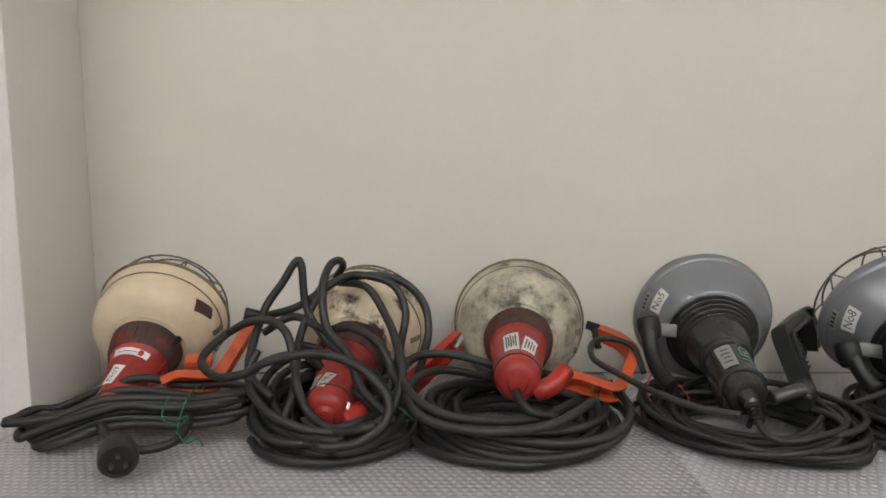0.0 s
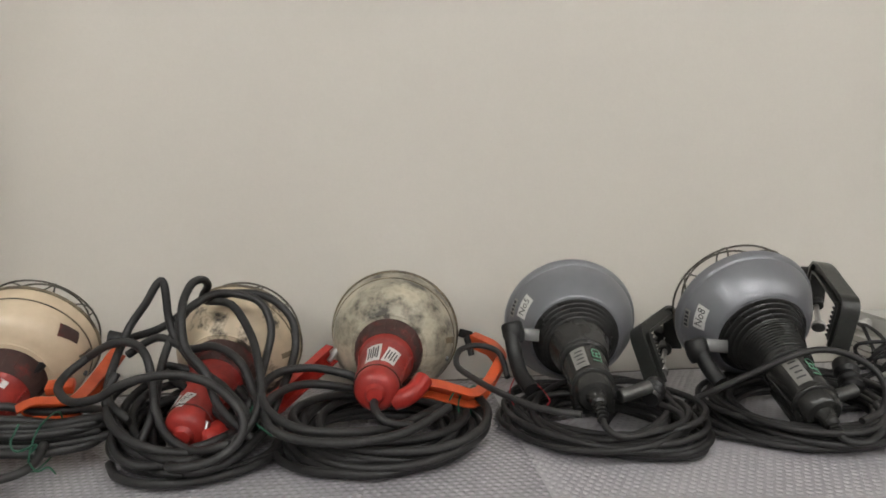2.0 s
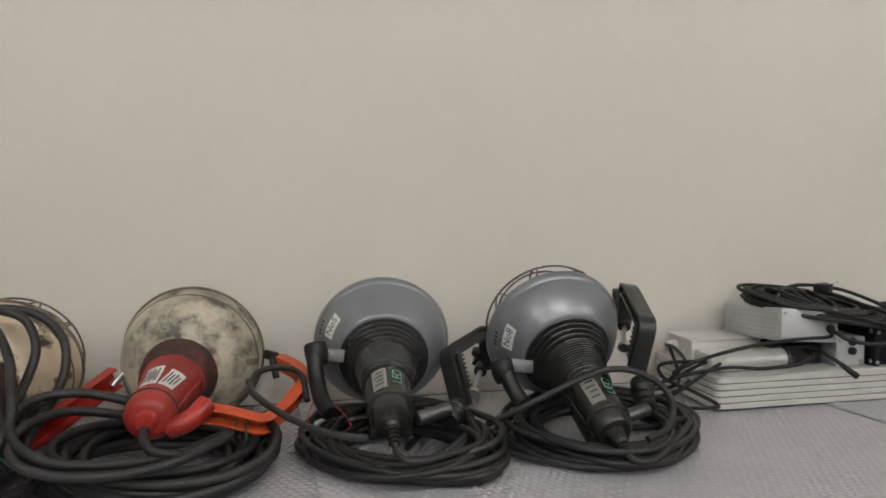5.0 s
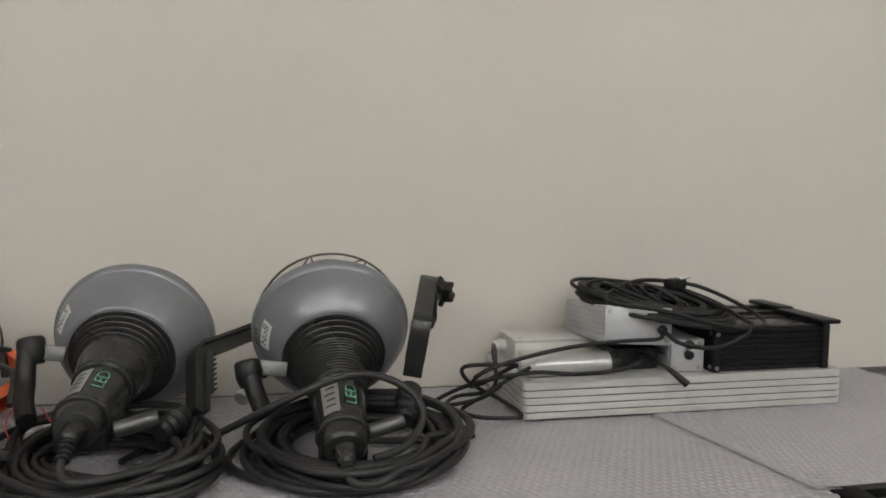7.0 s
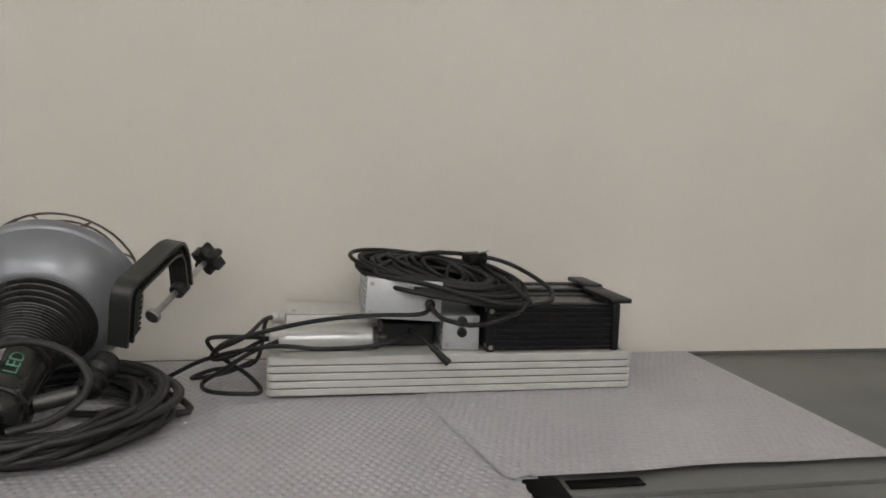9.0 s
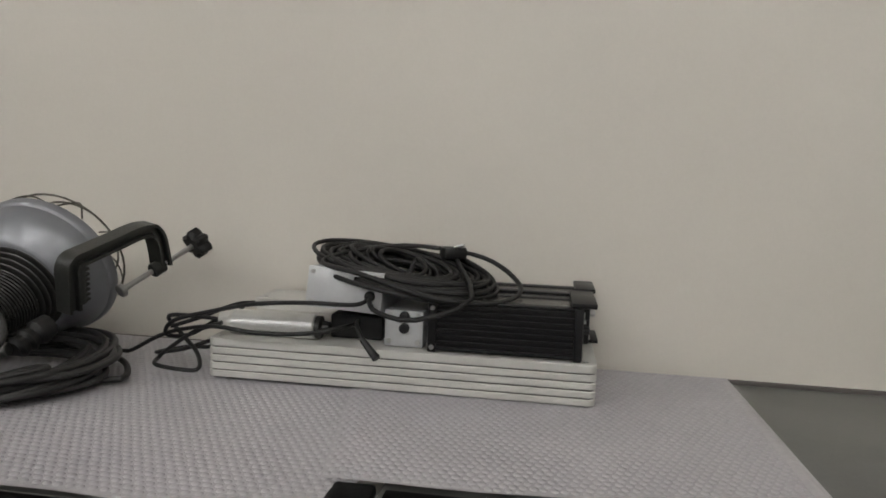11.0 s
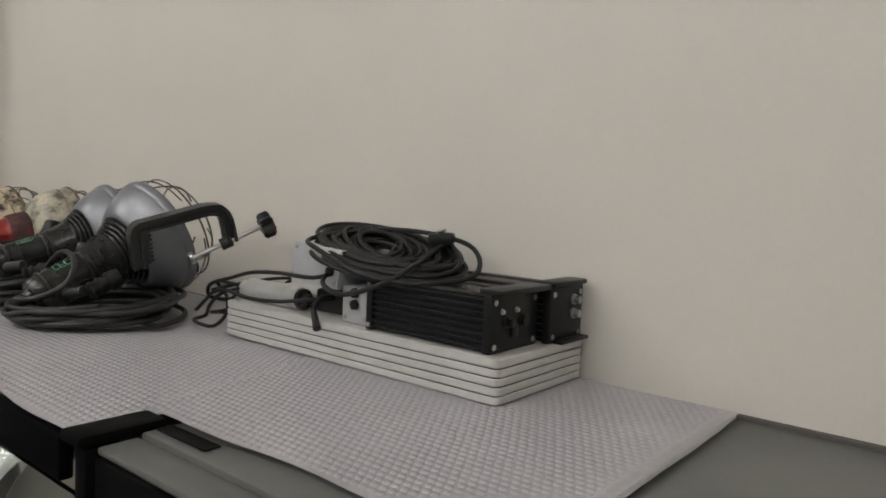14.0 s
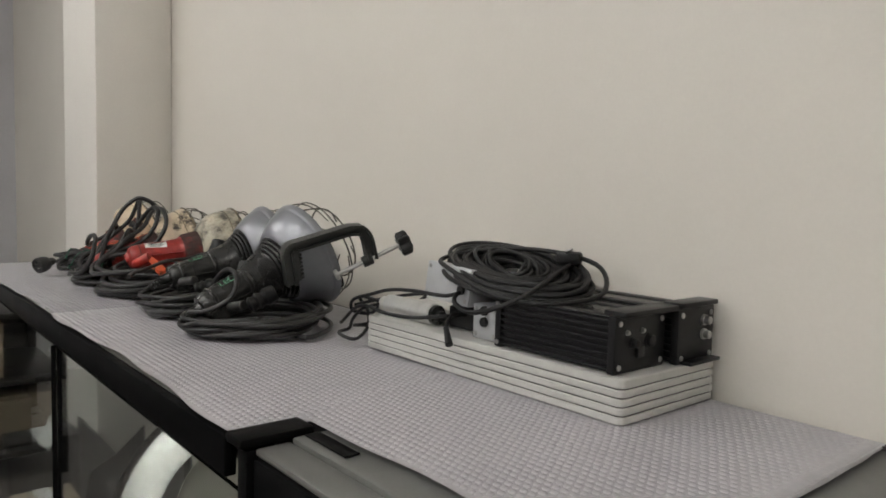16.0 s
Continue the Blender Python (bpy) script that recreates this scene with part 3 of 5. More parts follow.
def old_lamp(end, rim, rr, skin, label, spokes, round_back):
    """A red-handled clamp lamp with a round enamelled reflector. round_back: how full the reflector's back is. Returns the thing, its pose and profiles."""
    m = axis(end, rim)
    L = (Vector(rim) - Vector(end)).length
    t = thing("clamp_lamp", (rim[0], rim[1], SHEET), label, "lamp", "work lamps")
    k = L / 0.225
    handle = [(0.0, 0.010), (0.001, 0.0165), (0.004, 0.0215), (0.010, 0.0250), (0.020, 0.0262), (0.066 * k, 0.0282), (0.068 * k, 0.0292), (0.092 * k, 0.0318), (0.098 * k, 0.0335), (0.102 * k, 0.0362)]
    part("handle", lathe(handle, m, 40), M_RED, t, "scuffed red plastic handle")
    seam = [m @ Vector((0.0268 * math.sin(a), 0.022, 0.0268 * math.cos(a))) for a in [2 * math.pi * i / 40 for i in range(40)]]
    part("end_cap_seam", tube(seam, 0.0009, 6, True), M_COLLAR, t)
    for a in (-78, 82):
        part("mould_rib", tube([wrap(handle, m, 0.024 + 0.0125 * j * k, a, 0.0004) for j in range(7)], 0.0016, 6), M_RED, t)
    part("cord_gland", lathe([(-0.005, 0.0066), (-0.0045, 0.0090), (-0.001, 0.0110), (0.002, 0.014)], m, 24), M_RED, t)
    collar = [(0.1015 * k, 0.0366), (0.104 * k, 0.0392), (0.122 * k, 0.0432), (0.134 * k, 0.0452), (0.136 * k, 0.0435)]
    part("collar", lathe(collar, m, 40), M_COLLAR, t, "soot-darkened collar")
    for j in range(20):
        part("collar_rib", rod(wrap(collar, m, 0.106 * k, 18 * j, -0.0002), wrap(collar, m, 0.132 * k, 18 * j, -0.0004), 0.0011, n=6), M_COLLAR, t)
    q, g = rr / 0.0905, round_back
    refl = [(0.1355 * k, 0.0470), (0.1375 * k, 0.0500), (0.141 * k, q * (0.0560 + 0.6 * g)), (0.147 * k, q * (0.0640 + g)), (0.155 * k, q * (0.0720 + 0.9 * g)), (0.164 * k, q * (0.0785 + 0.6 * g)), (0.174 * k, q * (0.0832 + 0.3 * g)), (0.183 * k, q * 0.0858), (0.189 * k, q * 0.0866), (0.1905 * k, q * 0.0860), (0.192 * k, q * 0.0880), (0.202 * k, q * 0.0900), (0.211 * k, q * 0.0902)]
    shell = refl + [(0.213 * k, q * 0.087), (0.19 * k, q * 0.083), (0.165 * k, q * 0.074)]
    part("reflector", lathe(shell, m, 64, True, True), skin, t)
    for s, r, w, mt, lb in ((0.1908 * k, q * 0.0868, 0.0010, M_RUSTRIM, "dark seam of the reflector"), (0.211 * k, q * 0.0905, 0.0026, M_RUSTRIM, "grimy rolled rim")):
        ring = [m @ Vector((r * math.sin(a), s, r * math.cos(a))) for a in [2 * math.pi * i / 56 for i in range(56)]]
        part("rim", tube(ring, w, 8, True), mt, t, lb)
    band = [m @ Vector((0.0492 * math.sin(a), 0.1372 * k, 0.0492 * math.cos(a))) for a in [2 * math.pi * i / 48 for i in range(48)]]
    part("neck_ring", tube(band, 0.0017, 6, True), skin, t)
    part("bulb_face", lathe([(0.18 * k, 0.02), (0.20 * k, rr * 0.6), (0.196 * k, rr * 0.84)], m, 40, True, False), M_LAMPFACE, t, "pale lamp front")
    # folded bracket tab with its screw, beside the collar
    a0 = 96
    tab = part("bracket_tab", patch(refl, m, 0.150 * k, 0.176 * k, a0, a0 + 20, 0.0016), skin, t, "small bent metal tab")
    part("tab_gap", patch(refl, m, 0.158 * k, 0.186 * k, a0 - 9, a0 - 3, 0.0009, 6), M_RUSTRIM, t, "dark slot in the reflector")
    part("tab_screw", rod(wrap(refl, m, 0.160 * k, a0 + 10, 0.0012), wrap(refl, m, 0.160 * k, a0 + 10, 0.0052), 0.0036, n=12), M_ZINC, tab)
    wire_guard(m, 0.214 * k, rr * 0.97, 0.058, spokes, t, "bent steel guard wire")
    return t, m, handle, refl, k


def label_on(parent, prof, m, s, ang, w, h, turn, bars=0, text="", size=0.012, red=False):
    lab = part("label", tilted_label(prof, m, s, ang, w, h, turn), M_LABEL, parent, "white paper label")
    if text:
        part("writing", print_on(prof, m, text, size, s, ang, turn), M_INK, lab, "printed number", 0)
    c, d = math.cos(radians(turn)), math.sin(radians(turn))
    for b in range(bars):
        v = h * (0.30 - 0.6 * b / max(1, bars - 1)) if bars > 1 else 0
        r = radius_at(prof, s)
        part("printed_bar", tilted_label(prof, m, s + v * c, ang - math.degrees(v * d / r), w * (0.72 - 0.16 * (b % 2)), h * 0.09, turn, 0.0012, 3), M_INK, lab)
    if red:
        u = w * 0.28
        part("red_mark", tilted_label(prof, m, s + u * d, ang + math.degrees(u * c / radius_at(prof, s)), w * 0.12, h * 0.8, turn, 0.0013, 3), M_REDINK, lab)


def bent(pts, r=0.007):
    """Straight runs joined by tight bends."""
    P = [Vector(p) for p in pts]
    out = [P[0]]
    for a, b, c in zip(P, P[1:], P[2:]):
        u, w = (a - b).normalized(), (c - b).normalized()
        for f in (1.0, 0.5, 0.0, -0.5, -1.0):
            q = b + (u * (r * f) if f > 0 else w * (r * -f))
            out.append(q + (u + w) * (r * 0.30 * (1 - abs(f))))
    return out + [P[-1]]


def channel(parent, pts, side, w, h, mat, label, name="clamp_arm"):
    return part(name, sweep(bent(pts), side, u_profile(w, h, 0.0022)), mat, parent, label)


# cream lamp beside the pillar
R1 = (-0.419, 0.966, 1.041)
t, m, hp, rp, k = old_lamp((-0.410, 0.770, 0.948), R1, 0.0855, M_CREAM, "clean cream enamel clamp lamp with a red handle beside the pillar", 8, 0.011)
label_on(t, hp, m, 0.050, -16, 0.030, 0.015, 78, text="No9", size=0.0125)
label_on(t, hp, m, 0.086, 2, 0.046, 0.011, -6, red=True, bars=1)
# flat dark patch in place of the slot beside the bracket
part("slot_mark", tilted_label(rp, m, 0.168 * k, 62, 0.030, 0.018, 20, 0.0009), M_COLLAR, t, "dark patch standing in for the bracket slot")
part("hinge", rod(wrap(hp, m, 0.115, 70, 0.0), wrap(hp, m, 0.150, 74, 0.014), 0.006), M_BLACKPL, t)
channel(t, [(-0.357, 0.800, 0.983), (-0.344, 0.805, 0.989), (-0.308, 0.815, 0.984), (-0.309, 0.850, 0.989), (-0.300, 0.935, 1.024)], (0.35, -0.25, 0.9), 0.024, 0.014, M_ORANGE, "orange enamelled clamp arm")
part("clamp_pad", box(-0.016, -0.010, -0.006, 0.016, 0.010, 0.006, 0.003, Matrix.Translation((-0.332, 0.845, 0.998)) @ pose(0, 0, 0, 20, 0, 10)), M_ORANGE, t, "orange clamp jaw")
path = []
for j in range(6):
    lift, w = SHEET + 0.006 + 0.0058 * j, 0.006 * math.sin(j * 2.3)
    for f in range(5):
        x = -0.466 + 0.014 * math.sin(j * 1.7) + 0.048 * f
        path.append((x, 0.738 + 0.008 * (j % 3) + w + 0.030 * f / 4, lift + 0.016 * math.exp(-((x + 0.395) / 0.05) ** 2) + 0.0055 * f))
    path.append((-0.262 + 0.014 * (j % 2), 0.790 + w, lift + 0.024))
    for f in range(4, -1, -1):
        x = -0.460 + 0.016 * math.cos(j * 1.9) + 0.047 * f
        path.append((x, 0.776 + 0.006 * (j % 2) - w + 0.026 * f / 4, lift + 0.024 * math.exp(-((x + 0.395) / 0.05) ** 2) + 0.0055 * f))
    path.append((-0.478 - 0.008 * (j % 3), 0.770 + w, lift + 0.006))
    path.append((-0.486 - 0.008 * (j % 3), 0.756 + w, lift + 0.003))
    path.append((-0.478 - 0.008 * (j % 3), 0.744 + w, lift + 0.001))
part("cable", tube(spline([(-0.404, 0.752, 0.948), (-0.440, 0.738, 0.938)] + path + [(-0.30, 0.80, 0.965), (-0.25, 0.83, 0.945), (-0.20, 0.84, 0.935)], 4), 0.0051, 12), M_CABLE, t, "bundled black rubber cable across the handle")
part("cable_tail", tube(spline([(-0.315, 0.765, 0.956), (-0.314, 0.745, 0.945), (-0.321, 0.725, 0.940), (-0.345, 0.715, 0.937), (-0.365, 0.715, 0.941), (-0.387, 0.722, 0.948), (-0.406, 0.745, 0.952)], 6), 0.0050, 12), M_CABLE, t)
plug(t, (-0.368, 0.706, 0.956), (-0.346, 0.662, 0.945))
tie(t, [(-0.316, 0.736, 0.955), (-0.312, 0.755, 0.980), (-0.310, 0.795, 0.982), (-0.312, 0.795, 0.945), (-0.316, 0.742, 0.934)], [(-0.316, 0.732, 0.950), (-0.302, 0.722, 0.942), (-0.290, 0.722, 0.946), (-0.286, 0.728, 0.936)])
part("wire_tie_end", tube(spline([(-0.323, 0.735, 0.990), (-0.328, 0.725, 0.972), (-0.318, 0.720, 0.965), (-0.299, 0.720, 0.972), (-0.305, 0.720, 0.963)], 5), 0.0011, 6), M_TIE, t)

# worn lamp under the tangle
R2 = (-0.141, 0.985, SHEET + 0.099)
t, m, hp, rp, k = old_lamp((-0.158, 0.752, 0.962), R2, 0.083, M_CREAM_WORN, "worn cream clamp lamp with a red handle under tangled cable", 10, 0.002)
label_on(t, hp, m, 0.032, -12, 0.026, 0.014, 250, text="No7", size=0.012)
label_on(t, hp, m, 0.036, -52, 0.026, 0.014, 250, bars=2)
part("knuckle", rod((-0.142, 0.760, 0.952), (-0.112, 0.785, 0.955), 0.017), M_REDARM, t, "red swivel knuckle")
part("bolt", lathe([(0, 0.004), (0.001, 0.0068), (0.006, 0.0068), (0.007, 0.005)], axis((-0.136, 0.764, 0.968), (-0.140, 0.748, 0.977)), 6), M_STEEL, t, "hexagonal bolt head")
channel(t, [(-0.112, 0.790, 0.955), (-0.078, 0.860, 0.964), (-0.018, 0.935, 1.004)], (-0.2, -0.4, 0.9), 0.026, 0.013, M_REDARM, "red enamelled clamp arm")
part("wing_screw", rod((-0.018, 0.930, 0.992), (-0.004, 0.945, 1.008), 0.004), M_STEEL, t)
path = coil((-0.158, 0.800), 0.094, 0.098, 0, 8, SHEET + 0.006, SHEET + 0.036, 22, 0.016, 200, 0.006, fill=0.4)
strand = [(-0.225, 0.770, 0.979), (-0.253, 0.790, 1.003), (-0.251, 0.850, 1.058), (-0.229, 0.862, 1.093), (-0.214, 0.866, 1.117), (-0.206, 0.866, 1.114), (-0.200, 0.860, 1.062), (-0.174, 0.840, 1.028), (-0.151, 0.820, 1.014), (-0.114, 0.780, 1.002), (-0.085, 0.745, 0.975)]
part("cable", tube(spline(path + strand + [(-0.150, 0.790, 0.934)], 5), 0.0050, 12), M_CABLE, t, "tangled black rubber cable with standing loops")
path = coil((-0.170, 0.800), 0.086, 0.084, 20, 7, SHEET + 0.020, SHEET + 0.060, 23, 0.018, 120, 0.020, fill=0.5)
strand = [(-0.086, 0.745, 0.962), (-0.117, 0.755, 0.991), (-0.134, 0.770, 1.027), (-0.161, 0.790, 1.052), (-0.170, 0.815, 1.092), (-0.166, 0.840, 1.116), (-0.157, 0.855, 1.121), (-0.157, 0.880, 1.110), (-0.167, 0.890, 1.090), (-0.126, 0.868, 1.086), (-0.098, 0.840, 1.053), (-0.082, 0.800, 1.028), (-0.074, 0.770, 1.000), (-0.085, 0.740, 0.970), (-0.120, 0.725, 0.952)]
part("cable", tube(spline([(-0.20, 0.80, 0.935)] + path + strand + [(-0.150, 0.790, 0.934)], 5), 0.0050, 12), M_CABLE, t)
strand = [(-0.206, 0.755, 0.955), (-0.199, 0.780, 0.982), (-0.205, 0.840, 1.027), (-0.189, 0.868, 1.071), (-0.167, 0.880, 1.091), (-0.122, 0.885, 1.098), (-0.083, 0.885, 1.090), (-0.056, 0.880, 1.064), (-0.049, 0.865, 1.034), (-0.053, 0.845, 1.010), (-0.062, 0.800, 0.983), (-0.072, 0.765, 0.961), (-0.101, 0.720, 0.943), (-0.141, 0.705, 0.940)]
part("cable", tube(spline(strand + [(-0.150, 0.790, 0.934)], 7), 0.0050, 12), M_CABLE, t)
strand = [(-0.256, 0.875, 1.048), (-0.214, 0.868, 1.061), (-0.182, 0.872, 1.081), (-0.148, 0.880, 1.099), (-0.108, 0.878, 1.094), (-0.088, 0.872, 1.082), (-0.077, 0.860, 1.056), (-0.080, 0.840, 1.028), (-0.084, 0.800, 1.003), (-0.094, 0.765, 0.981)]
part("cable", tube(spline(strand + [(-0.150, 0.790, 0.934)], 7), 0.0050, 12), M_CABLE, t)
strand = [(-0.292, 0.835, 1.035), (-0.308, 0.810, 1.020), (-0.307, 0.790, 1.009), (-0.281, 0.765, 1.002), (-0.248, 0.755, 1.008), (-0.219, 0.752, 1.023), (-0.172, 0.750, 1.032), (-0.132, 0.745, 1.026), (-0.104, 0.735, 1.011), (-0.085, 0.725, 0.989), (-0.088, 0.715, 0.967), (-0.117, 0.705, 0.949), (-0.157, 0.700, 0.948)]
part("cable", tube(spline(strand + [(-0.150, 0.790, 0.934)], 7), 0.0050, 12), M_CABLE, t)
strand = [(-0.292, 0.835, 1.035), (-0.262, 0.825, 1.051), (-0.232, 0.815, 1.055), (-0.210, 0.800, 1.043), (-0.199, 0.785, 1.014), (-0.190, 0.765, 0.987), (-0.172, 0.745, 0.965), (-0.138, 0.725, 0.954), (-0.101, 0.720, 0.962)]
part("cable", tube(spline(strand + [(-0.150, 0.790, 0.934)], 7), 0.0050, 12), M_CABLE, t)
strand = [(-0.245, 0.800, 1.023), (-0.252, 0.785, 1.001), (-0.241, 0.770, 0.979), (-0.217, 0.750, 0.963), (-0.180, 0.725, 0.950), (-0.135, 0.710, 0.950)]
part("cable", tube(spline(strand + [(-0.150, 0.790, 0.934)], 7), 0.0050, 12), M_CABLE, t)
strand = [(-0.255, 0.860, 1.030), (-0.217, 0.862, 1.050), (-0.174, 0.840, 1.039), (-0.136, 0.820, 1.045), (-0.103, 0.800, 1.030), (-0.086, 0.780, 1.002), (-0.081, 0.760, 0.983)]
part("cable", tube(spline(strand + [(-0.150, 0.790, 0.934)], 7), 0.0050, 12), M_CABLE, t)
part("connector", rod((-0.250, 0.872, 1.046), (-0.280, 0.868, 1.052), 0.0062, 0.0088), M_BLACKPL, t, "small black connector")
tie(t, [(-0.088, 0.745, 0.975), (-0.078, 0.765, 0.992), (-0.066, 0.79, 0.985), (-0.070, 0.78, 0.955), (-0.083, 0.748, 0.955)], [(-0.078, 0.748, 0.975), (-0.066, 0.74, 0.968), (-0.06, 0.745, 0.96)])

# sooty lamp
R3 = (0.0723, 1.0058, 1.0162)
t, m, hp, rp, k = old_lamp((0.0539, 0.7620, 0.9958), R3, 0.0888, M_CREAM_DIRTY, "soot-blackened cream clamp lamp with a red handle on its coiled cable", 9, 0.002)
label_on(t, hp, m, 0.060, -16, 0.050, 0.018, 92, bars=5)
label_on(t, hp, m, 0.056, 30, 0.044, 0.017, 84, bars=4)
part("knuckle", tube(spline([(0.076, 0.775, 0.983), (0.087, 0.772, 0.987), (0.099, 0.778, 0.993), (0.110, 0.790, 1.002)], 5), 0.0112, 16), M_REDARM, t, "red swivel knuckle")
channel(t, [(0.106, 0.800, 0.994), (0.124, 0.800, 0.991), (0.166, 0.808, 0.974), (0.184, 0.850, 0.976), (0.208, 0.908, 0.990), (0.200, 0.935, 0.997), (0.176, 0.965, 1.003)], (0.15, -0.45, 0.85), 0.020, 0.013, M_ORANGE, "orange enamelled clamp arm")
part("wing_screw", rod((0.178, 0.955, 0.985), (0.172, 0.962, 1.012), 0.0045), M_BLACKPL, t)
part("wing_knob", box(-0.010, -0.004, -0.006, 0.010, 0.004, 0.006, 0.002, pose(0.171, 0.963, 1.014, 0, 20, 30)), M_BLACKPL, t)
path = coil((0.056, 0.800), 0.126, 0.108, -4, 12, SHEET + 0.006, SHEET + 0.038, 31, 0.014, 60, 0.006, fill=0.42)
loops = [(0.169, 0.860, 0.936), (0.144, 0.820, 0.963), (0.080, 0.745, 0.964), (0.030, 0.715, 0.970), (-0.023, 0.720, 0.974), (-0.061, 0.745, 0.987), (-0.075, 0.780, 1.002), (-0.062, 0.815, 1.011), (-0.026, 0.830, 1.011), (0.014, 0.830, 1.002), (0.041, 0.830, 0.991)]
part("cable", tube(spline(path + loops, 5), 0.0050, 12), M_CABLE, t, "coiled black rubber cable")
strand = [(0.028, 0.840, 0.979), (-0.026, 0.820, 0.994), (-0.054, 0.790, 0.996), (-0.067, 0.760, 0.989), (-0.056, 0.725, 0.976), (-0.023, 0.710, 0.966), (0.029, 0.700, 0.964), (0.088, 0.710, 0.969), (0.137, 0.760, 0.977)]
part("cable", tube(spline(strand, 7), 0.0050, 12), M_CABLE, t)
part("cord", tube(spline([(0.053, 0.772, 0.992), (0.054, 0.748, 0.984), (0.061, 0.735, 0.977), (0.070, 0.735, 0.971), (0.095, 0.745, 0.963)], 6), 0.0048, 12), M_CABLE, t)
tie(t, [(0.150, 0.80, 0.972), (0.165, 0.82, 0.980), (0.175, 0.85, 0.970), (0.165, 0.84, 0.940), (0.152, 0.80, 0.945)], [(0.152, 0.80, 0.975), (0.145, 0.79, 0.985), (0.138, 0.79, 0.975)])


# grey dome lamps
def c_clamp(parent, foot, corner, arch, jaw, tip, knob):
    """A cast C-clamp with its screw and star knob."""
    foot, corner, arch, jaw = (Vector(p) for p in (foot, corner, arch, jaw))
    n = (arch - corner).cross(foot - corner).normalized()
    pts = [foot, foot.lerp(corner, 0.55), foot.lerp(corner, 0.86), corner.lerp(arch, 0.06) * 0.9 + corner.lerp(foot, 0.05) * 0.1, corner.lerp(arch, 0.18), corner.lerp(arch, 0.55), corner.lerp(arch, 0.86),
           arch.lerp(jaw, 0.06), arch.lerp(jaw, 0.10) + (arch - corner) * 0.04, arch.lerp(jaw, 0.36) + (arch - corner) * 0.09, jaw + (arch - corner) * 0.06]
    f = part("clamp_frame", sweep(spline(pts, 5), n, ibeam_profile(0.021, 0.017, 0.009)), M_CLAMP, parent, "black cast C-shaped clamp frame", 30)
    tip, knob = Vector(tip), Vector(knob)
    d = (knob - tip).normalized()
    part("clamp_screw", rod(tip, knob, 0.0036, n=14), M_STEEL, parent, "bright threaded screw")
    j = tip + d * (jaw - tip).dot(d)
    part("screw_boss", rod(j - d * 0.009, j + d * 0.009, 0.0095, n=18), M_CLAMP, parent)
    part("screw_pad", rod(tip - d * 0.004, tip + d * 0.003, 0.009, n=18), M_STEEL, parent)
    mm = axis(knob - d * 0.010, knob + d * 0.010)
    bm = bmesh.new()
    rings = []
    for s, q in ((0, 0.82), (0.003, 1.0), (0.017, 1.0), (0.020, 0.80)):
        rings.append([bm.verts.new(mm @ Vector(((0.0175 + 0.0034 * math.cos(6 * a)) * q * math.sin(a), s, (0.0175 + 0.0034 * math.cos(6 * a)) * q * math.cos(a)))) for a in [2 * math.pi * i / 48 for i in range(48)]])
    for a, b in zip(rings, rings[1:]):
        for i in range(48):
            bm.faces.new((a[i], a[(i + 1) % 48], b[(i + 1) % 48], b[i]))
    bm.faces.new(rings[0]), bm.faces.new(list(reversed(rings[-1])))
    bmesh.ops.recalc_face_normals(bm, faces=bm.faces[:])
    part("clamp_knob", bm, M_BLACKPL, parent, "black star-shaped knob")
    u = (arch - corner).normalized()
    along = (corner - foot).normalized()
    face = Matrix((n, along, u)).transposed().to_4x4()
    pad = part("grip_pad", box(-0.0105, -0.026, -0.004, 0.0105, 0.026, 0.004, 0.0015, Matrix.Translation(foot.lerp(corner, 0.52) + u * 0.0125) @ face), M_CLAMP, parent, "toothed grip pad inside the clamp")
    for q in range(8):
        part("grip_tooth", box(-0.0115, -0.0014, -0.0015, 0.0115, 0.0014, 0.0045, 0.0006, Matrix.Translation(foot.lerp(corner, 0.52) + u * 0.0155 + along * (0.0062 * (q - 3.5))) @ face), M_CLAMP, pad)


